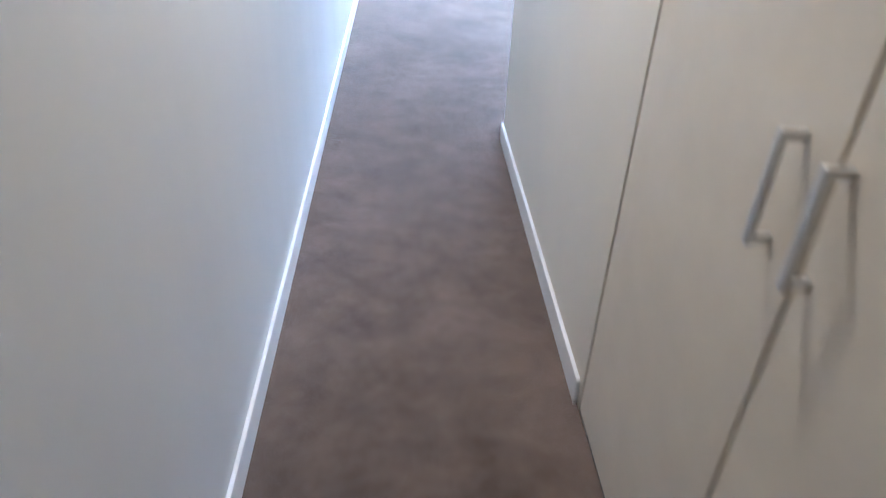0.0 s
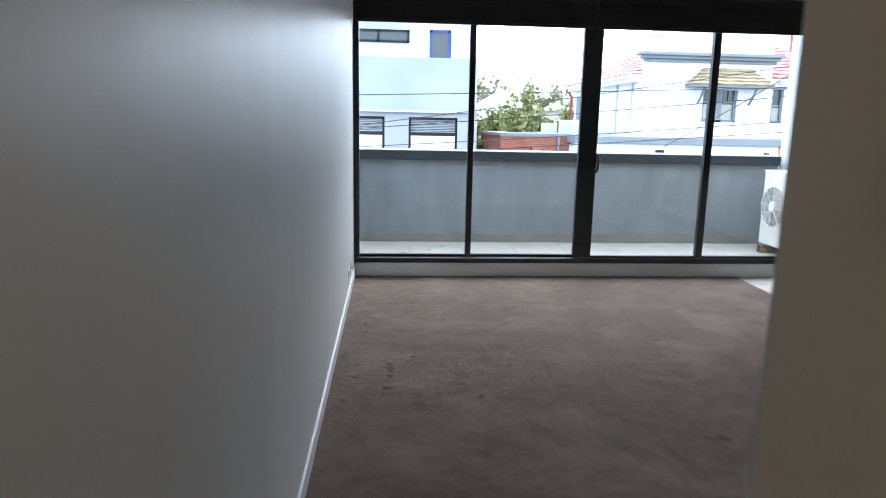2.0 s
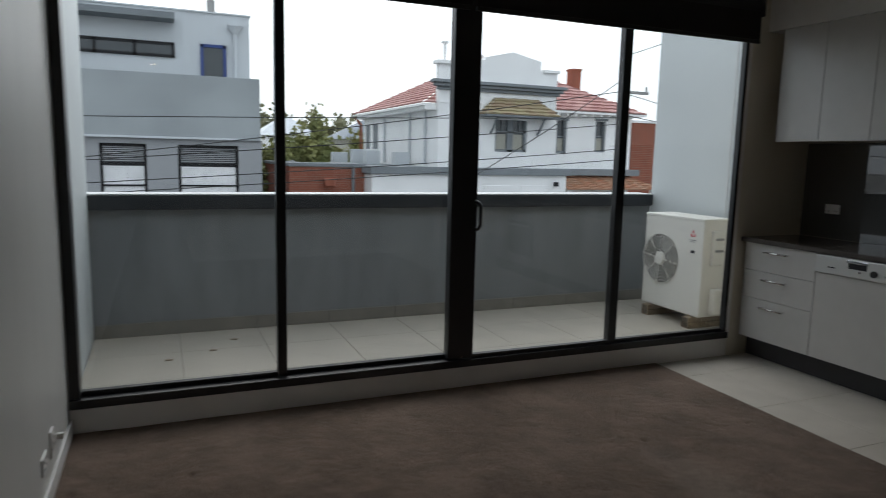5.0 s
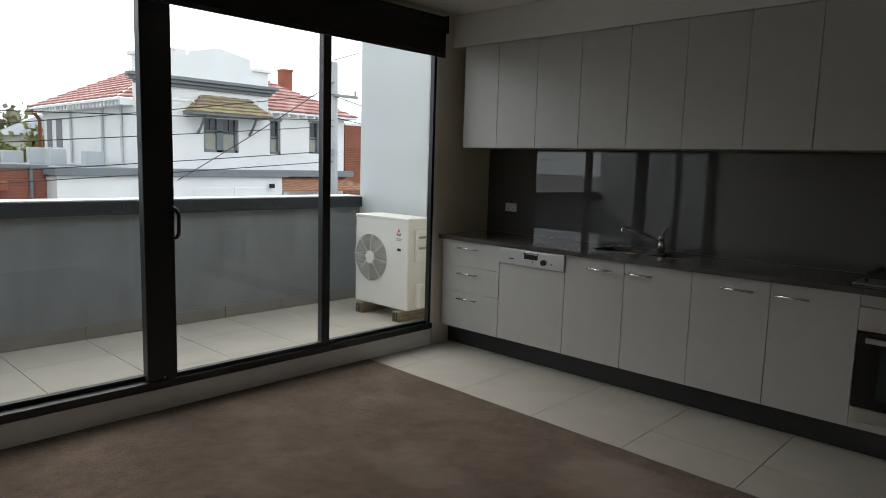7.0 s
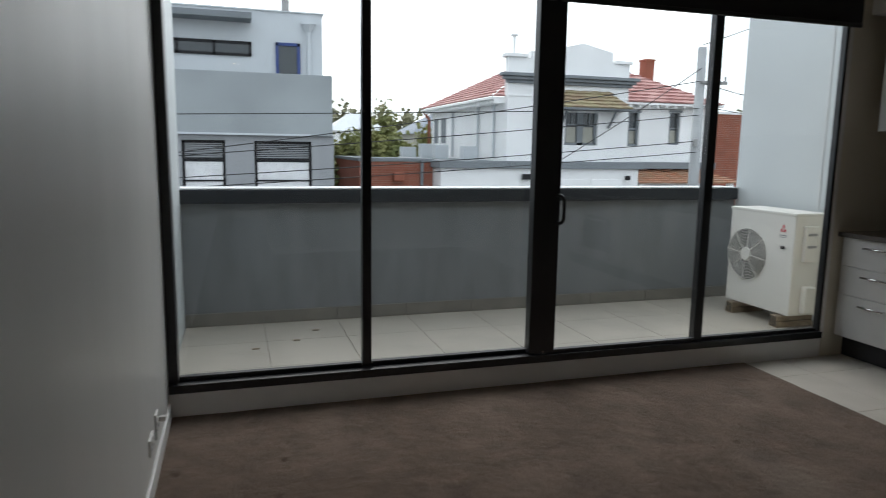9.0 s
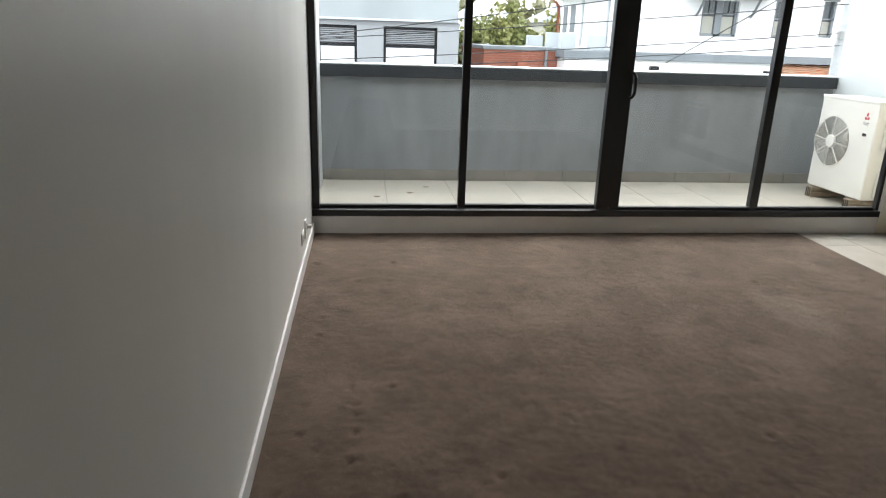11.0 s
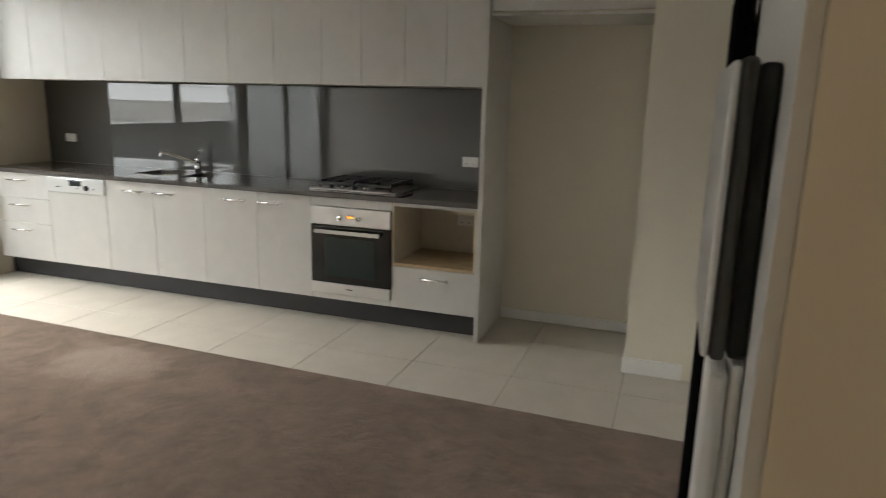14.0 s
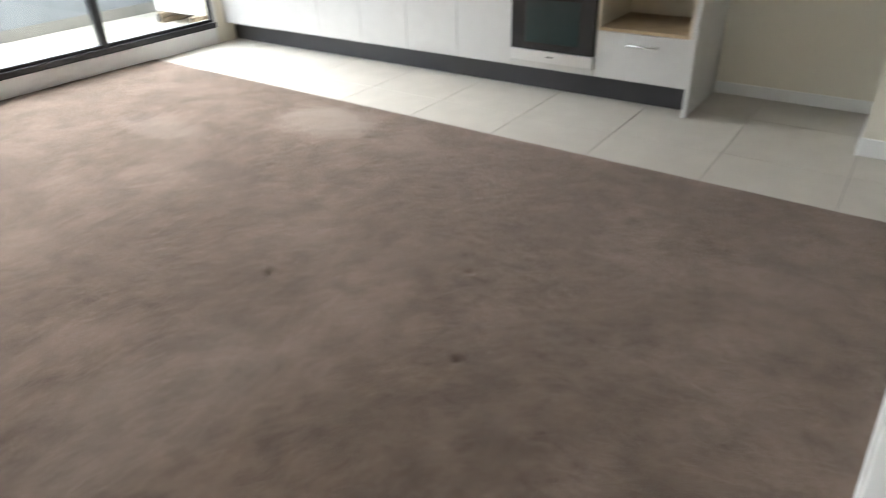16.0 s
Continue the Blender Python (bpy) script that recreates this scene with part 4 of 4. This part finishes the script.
    for u, v2, o in ((ax, bx, 0), (cx, dx, 0.06)):
        w = box("window", (u, yw + 0.18, az0 + o), (v2, yw + 0.2, az1 + o), FARGLASS, 0, root)
        boxes("frame", [((u, yw + 0.05, az0 + o), (u + 0.08, yw + 0.18, az1 + o)), ((v2 - 0.08, yw + 0.05, az0 + o), (v2, yw + 0.18, az1 + o)), ((u, yw + 0.05, az0 + o), (v2, yw + 0.18, az0 + o + 0.08)),
                        ((u, yw + 0.05, (az0 + az1) / 2 + o), (v2, yw + 0.16, (az0 + az1) / 2 + 0.05 + o)), ((u - 0.05, yw - 0.04, az1 + o), (v2 + 0.05, yw + 0.02, az1 + o + 0.1))], HGREY, 0, w)
        box("curtain", (u + 0.09, yw + 0.172, az0 + o + 0.1), (v2 - 0.09, yw + 0.179, az0 + o + 0.62), CREAMB, 0, w)
    # hipped roof with eaves brackets
    ez, rz = 3.42, 6.0
    xl, xr, yf, yb = 9.7, ex + 0.45, yw - 0.45, 30.4
    h1, h2 = (xl + 4.9, 25.3, rz), (xr - 4.9, 25.3, rz)
    tiled_slope([(xl, yb, ez), (xl, yf, ez), h1, h1], ROOF, root, 16)
    tiled_slope([(xl, yf, ez), (xr, yf, ez), h2, h1], ROOF, root, 16)
    tiled_slope([(xr, yf, ez), (xr, yb, ez), h2, h2], ROOF, root, 16)
    box("eaves", (xl, yf, ez - 0.1), (xr, yb, ez - 0.02), HWHITE, 0, root)
    boxes("eaves_bracket", [((xl + 0.06, yf + 0.35 * i, ez - 0.26), (x0, yf + 0.35 * i + 0.12, ez - 0.1)) for i in range(28)] + [((x1 + 0.3 + 0.42 * i, yf + 0.05, ez - 0.2), (x1 + 0.4 + 0.42 * i, yw, ez - 0.1)) for i in range(10)], HWHITE, 0, root)
    # side wall: windows, pipes
    boxes("side_window", [((x0 - 0.03, 27.6, 1.7), (x0 - 0.005, 28.3, 2.9)), ((x0 - 0.03, 28.9, 1.7), (x0 - 0.005, 29.5, 2.9))], HGREY, 0, root)
    for yy in (21.2, 23.0, 26.4):
        tube("downpipe", [(x0 - 0.06, yy, 1.1), (x0 - 0.06, yy, 3.2)], 0.05, CLAD, root, 1)
    tube("red_downpipe", [(x0 - 0.1, 30.2, GZ), (x0 - 0.1, 30.2, 2.9), (x0 - 0.4, 30.2, 3.3)], 0.08, BRICK, root, 1)
    # chimneys
    boxes("chimney", [((18.05, 23.0, 4.0), (18.5, 23.5, 5.45)), ((18.01, 22.96, 5.45), (18.54, 23.54, 5.53))], BRICK, 0, root)
    boxes("rear_chimney", [((12.75, 22.5, 4.5), (13.2, 23.0, 5.6)), ((12.7, 22.45, 5.6), (13.25, 23.05, 5.68))], HWHITE, 0, root)
    # ground-floor front with flat roof and grey band
    boxes("lower_front", [((7.45, 19.4, GZ), (15.6, 20.0, 0.75)), ((7.45, 20.0, GZ), (10.2, 30, 0.7))], HWHITE, 0, root)
    boxes("lower_band", [((7.35, 19.25, 0.75), (15.75, 19.98, 1.02)), ((7.35, 19.98, 0.75), (10.19, 30, 1.0)), ((15.75, 20.2, 0.75), (ex + 0.2, 20.68, 1.02))], HGREY, 0.02, root)
    boxes("lower_panel", [((11.9, 19.37, -1.5), (13.2, 19.4, 0.35)), ((13.5, 19.37, -1.5), (14.9, 19.4, 0.35))], HWHITE, 0.01, root)
    boxes("wall_lamp", [((10.6, 19.2, 0.35), (10.9, 19.39, 0.55)), ((15.0, 19.2, 0.33), (15.15, 19.39, 0.5))], DARK, 0.02, root)
    boxes("roof_plant", [((8.6, 24, 1.0), (9.2, 24.5, 1.6)), ((8.5, 26, 1.0), (9.3, 26.4, 1.65)), ((9.2, 22, 1.0), (9.8, 22.5, 1.55)), ((8.0, 27.5, 1.0), (8.7, 28, 1.5))], CLAD, 0.02, root)
    tiled_slope([(15.6, 19.3, 0.2), (20.4, 19.3, 0.2), (19.6, 20.69, 0.72), (15.6, 20.69, 0.72)], ORANGE, root, 7, "porch_roof")
    boxes("porch_post", [((15.7, 19.4, GZ), (15.9, 19.6, 0.2)), ((20.0, 19.4, GZ), (20.2, 19.6, 0.2))], HWHITE, 0, root)


white_house()


def brick_block(name, lo, hi, label, cap=None):
    """A far brick building: mortar core with courses standing proud on its street face."""
    root = new(name)
    tagged(root, label, "building")
    box("core", lo, hi, MORTAR, 0, root)
    items = []
    z, r = lo[2] if lo[2] > -1.5 else -1.5, 0
    while z < hi[2] - 0.05:
        x = lo[0] - (0.12 if r % 2 else 0)
        while x < hi[0]:
            a, b = max(x, lo[0]), min(x + 0.23, hi[0])
            if b - a > 0.03:
                items.append(((a, lo[1] - 0.012, z), (b, lo[1], z + 0.072)))
            x += 0.242
        z, r = z + 0.084, r + 1
    if len(items) > 2600:
        items = items[:2600]
    ob = boxes("brickwork", items, BRICK, 0, root)
    tagged(ob, kind="stuff")
    box("side_brickwork", (lo[0] - 0.01, lo[1], lo[2]), (lo[0], hi[1], hi[2]), BRICK, 0, root)
    if cap:
        box("coping", (lo[0] - 0.06, lo[1] - 0.06, hi[2]), (hi[0] + 0.06, hi[1], hi[2] + 0.12), cap, 0.01, root)
    return root


b1 = brick_block("brick_annexe", (4.7, 20.4, GZ), (7.44, 30, 0.95), "low red brick annexe with a grey coping", HGREY)
box("hood_vent", (5.9, 20.1, 0.25), (6.3, 20.38, 0.55), BRICK, 0.03, b1)
tube("drainpipe", [(7.0, 20.3, GZ), (7.0, 20.3, 1.0)], 0.06, HGREY, b1, 1)
brick_block("brick_neighbour", (21.2, 22.5, GZ), (29, 30, 3.2), "red brick neighbouring building", HWHITE)


def tree(at, height, crown, spread, material, seed, leaves=2600, size=0.2, label="leafy green street tree"):
    rnd = random.Random(seed)
    root = group_root("tree", at)
    tagged(root, label, "tree")
    bm = bmesh.new()
    add_cyl(bm, (0, 0, 0), (0.1, 0, height * 0.45), 0.17, 10, 0.11)
    tips = []
    for k in range(9):
        a, up = rnd.uniform(0, math.tau), rnd.uniform(0.55, 0.95)
        s = Vector((0.1, 0, height * rnd.uniform(0.3, 0.45)))
        e = Vector((math.cos(a) * spread * rnd.uniform(0.3, 0.8), math.sin(a) * spread * rnd.uniform(0.3, 0.8), height * up))
        add_cyl(bm, s, e, 0.07, 6, 0.02)
        tips += [e, s.lerp(e, 0.6)]
    put("trunk", mesh_of(bm, "trunk", BARK), root)
    clumps = [t + Vector((rnd.gauss(0, spread * 0.25), rnd.gauss(0, spread * 0.25), rnd.gauss(0, crown * 0.13))) for t in tips for _ in range(2)]
    bm = bmesh.new()
    for k in range(leaves):
        c = rnd.choice(clumps) + Vector((rnd.gauss(0, spread * 0.16), rnd.gauss(0, spread * 0.16), rnd.gauss(0, crown * 0.10)))
        m = Euler((rnd.uniform(0, 6), rnd.uniform(0, 6), rnd.uniform(0, 6))).to_matrix()
        s = size * rnd.uniform(0.6, 1.3)
        pts = [Vector((-s * 0.35, 0, 0)), Vector((0, -s * 0.5, s * 0.08)), Vector((s * 0.35, 0, 0)), Vector((0, s * 0.5, s * 0.08))]
        bm.faces.new([bm.verts.new(c + m @ p) for p in pts])
    ob = put("crown", mesh_of(bm, "crown", material), root)
    tagged(ob, kind="stuff")
    return root


tree((6.0, 24.0, GZ), 5.1, 4.0, 1.0, LEAF, 3, 9000, 0.22)
tree((4.7, 26.0, GZ), 4.9, 3.0, 1.0, LEAF, 11, 7000, 0.24)
tree((9.0, 31.5, GZ), 6.2, 3.6, 1.7, LEAF, 5, 8000, 0.28)
tree((6.6, 30.0, GZ), 5.2, 3.0, 1.6, LEAF, 8, 5000, 0.28)
rnd = random.Random(4)
for k in range(22):
    x = -2 + k * 3.8 + rnd.uniform(-1.2, 1.2)
    yy = rnd.uniform(62, 90)
    tree((x * yy / 50, yy, GZ), 8.5 + rnd.uniform(-1, 2.4), 6, 3.4, LEAF2, 20 + k, 900, 0.75, "hazy distant garden tree")


def far_house(x, y, w, d, eave, ridge, wallm, roofm, label):
    root = new("house")
    tagged(root, label, "house", group="distant houses")
    box("wall", (x, y, GZ), (x + w, y + d, eave), wallm, 0, root)
    bm = bmesh.new()
    v = [bm.verts.new(p) for p in ((x - 0.4, y - 0.4, eave), (x + w + 0.4, y - 0.4, eave), (x + w + 0.4, y + d + 0.4, eave), (x - 0.4, y + d + 0.4, eave),
                                   (x + w * 0.38, y + d / 2, ridge), (x + w * 0.62, y + d / 2, ridge))]
    for q in ((0, 1, 5, 4), (1, 2, 5), (2, 3, 4, 5), (3, 0, 4), (0, 3, 2, 1)):
        bm.faces.new([v[i] for i in q])
    put("roof", mesh_of(bm, "roof", roofm), root)
    boxes("window", [((x + w * f, y - 0.03, eave - 1.8), (x + w * f + 1.0, y, eave - 0.7)) for f in (0.2, 0.6)], FARGLASS, 0, root)


far_house(14.5, 50, 7.5, 7, 2.6, 4.6, CREAMB, SLATE, "distant cream house with a blue-grey roof")
far_house(9.0, 58, 5, 6, 2.9, 4.6, HWHITE, CLAD, "distant pale house with a grey roof")
far_house(46, 44, 8, 6, 3.2, 5.2, HWHITE, ROOF, "distant pale house with a red roof")


def wire(p, q, sag=0.15, r=0.012):
    n = 14
    pts = [Vector(p).lerp(Vector(q), i / n) - Vector((0, 0, sag * 4 * (i / n) * (1 - i / n))) for i in range(n + 1)]
    ob = tube("overhead_cable", pts, r, WIRE, None, 1)
    tagged(ob, "thin black overhead cable across the street", "cable", group="overhead cables")


wire((-14, 12, 1.75), (12.5, 12, 2.62), 0.1)
wire((-14, 12, -0.3), (12.5, 12, 3.35), 0.25)
wire((-14, 12, 0.25), (12.5, 12, 2.45), 0.15)
wire((-14, 12, 0.1), (12.5, 12, 1.75), 0.2)
wire((-14, 12, -0.15), (12.5, 12, 1.45), 0.15)
wire((8.0, 12.3, 0.88), (12.5, 12, 3.7), 0.05)
wire((12.5, 12.05, 4.3), (26, 14, 9.5), 0.2)
wire((12.5, 12, 3.3), (30, 13.5, 2.2), 0.5)
wire((12.5, 12, 2.7), (30, 14.5, 2.9), 0.5)
pole = new("power_pole")
tagged(pole, "grey concrete power pole with insulators beside the street", "pole")
bm = bmesh.new()
add_cyl(bm, (12.55, 12.1, GZ), (12.55, 12.1, 4.25), 0.17, 14, 0.12)
put("shaft", mesh_of(bm, "shaft", CONC, True), pole)
boxes("crossarm", [((12.45, 11.9, 3.28), (13.3, 11.98, 3.36)), ((12.35, 11.9, 1.6), (12.45, 12.0, 1.8)), ((13.2, 11.91, 3.36), (13.25, 11.96, 3.5))], GREYP, 0.01, pole)

# hall downlight
lamp_body = new("downlight")
tagged(lamp_body, "round white recessed ceiling downlight", "downlight")
bm = bmesh.new()
add_cyl(bm, (0.42, -6.6, CZ - 0.006), (0.42, -6.6, CZ), 0.055, 24)
put("rim", mesh_of(bm, "rim", PLASTIC), lamp_body)
bm = bmesh.new()
add_cyl(bm, (0.42, -6.6, CZ - 0.009), (0.42, -6.6, CZ - 0.0065), 0.04, 24)
put("diffuser", mesh_of(bm, "diffuser", glow("warm_lamp", (1.0, 0.72, 0.42), 6)), lamp_body)
hl = new("downlight_light", bpy.data.lights.new("downlight_light", "AREA"))
hl.data.shape, hl.data.size, hl.data.energy, hl.data.color = "DISK", 0.12, 2.2, (1.0, 0.74, 0.47)
hl.matrix_world = look((0.42, -6.6, CZ - 0.02), (0.42, -6.6, 0))

# ---- tiles last ----
tile_mesh = {}


def tile(parent, x0, x1, y0, y1, z, m):
    key = (round(x1 - x0, 3), round(y1 - y0, 3), m.name)
    if key not in tile_mesh:
        bm = bmesh.new()
        add_box(bm, (0, 0, -0.008), (x1 - x0, y1 - y0, 0))
        bmesh.ops.bevel(bm, geom=[e for e in bm.edges if all(v.co.z > -0.001 for v in e.verts)], offset=0.0015, segments=1, affect="EDGES")
        tile_mesh[key] = mesh_of(bm, "tile", m)
    ob = put("tile", tile_mesh[key], parent)
    ob.location = (x0, y0, z)


kf = structure(box("kitchen_floor", (3.5, -5.75, -0.02), (5.03, 0.0, -0.0075), GROUT), "cream porcelain tiled kitchen floor", "floor")
ty = [0.0] + [-0.302 - 0.5985 * k for k in range(9)] + [-5.70]
for a, b in zip(ty, ty[1:]):
    for c, d in ((3.52, 4.0), (4.0, 4.6), (4.6, 5.03)):
        if b < -5.09 and c > 4.2:
            continue
        tile(kf, c + 0.0015, d - 0.0015, b + 0.0015, a - 0.0015, -0.001 + 0.0, TILE)
bf = structure(box("balcony_floor", (-0.04, 0.14, -0.02), (5.14, 1.88, -0.0095), GROUT), "beige tiled balcony floor", "floor")
for i in range(9):
    for j in range(3):
        x0, y0 = -0.04 + i * 0.6, 0.14 + j * 0.6
        tile(bf, x0 + 0.002, min(x0 + 0.598, 5.138), y0 + 0.002, min(y0 + 0.598, 1.878), -0.001, BALT)
sk = structure(box("balcony_skirting", (-0.04, 1.868, 0.0), (5.14, 1.8795, 0.004), GROUT), "tiled balcony skirting", "skirting")
for i in range(9):
    x0 = -0.04 + i * 0.6
    box("tile", (x0 + 0.002, 1.866, 0.004), (min(x0 + 0.598, 5.138), 1.8795, 0.105), SKIRT, 0.001, sk)
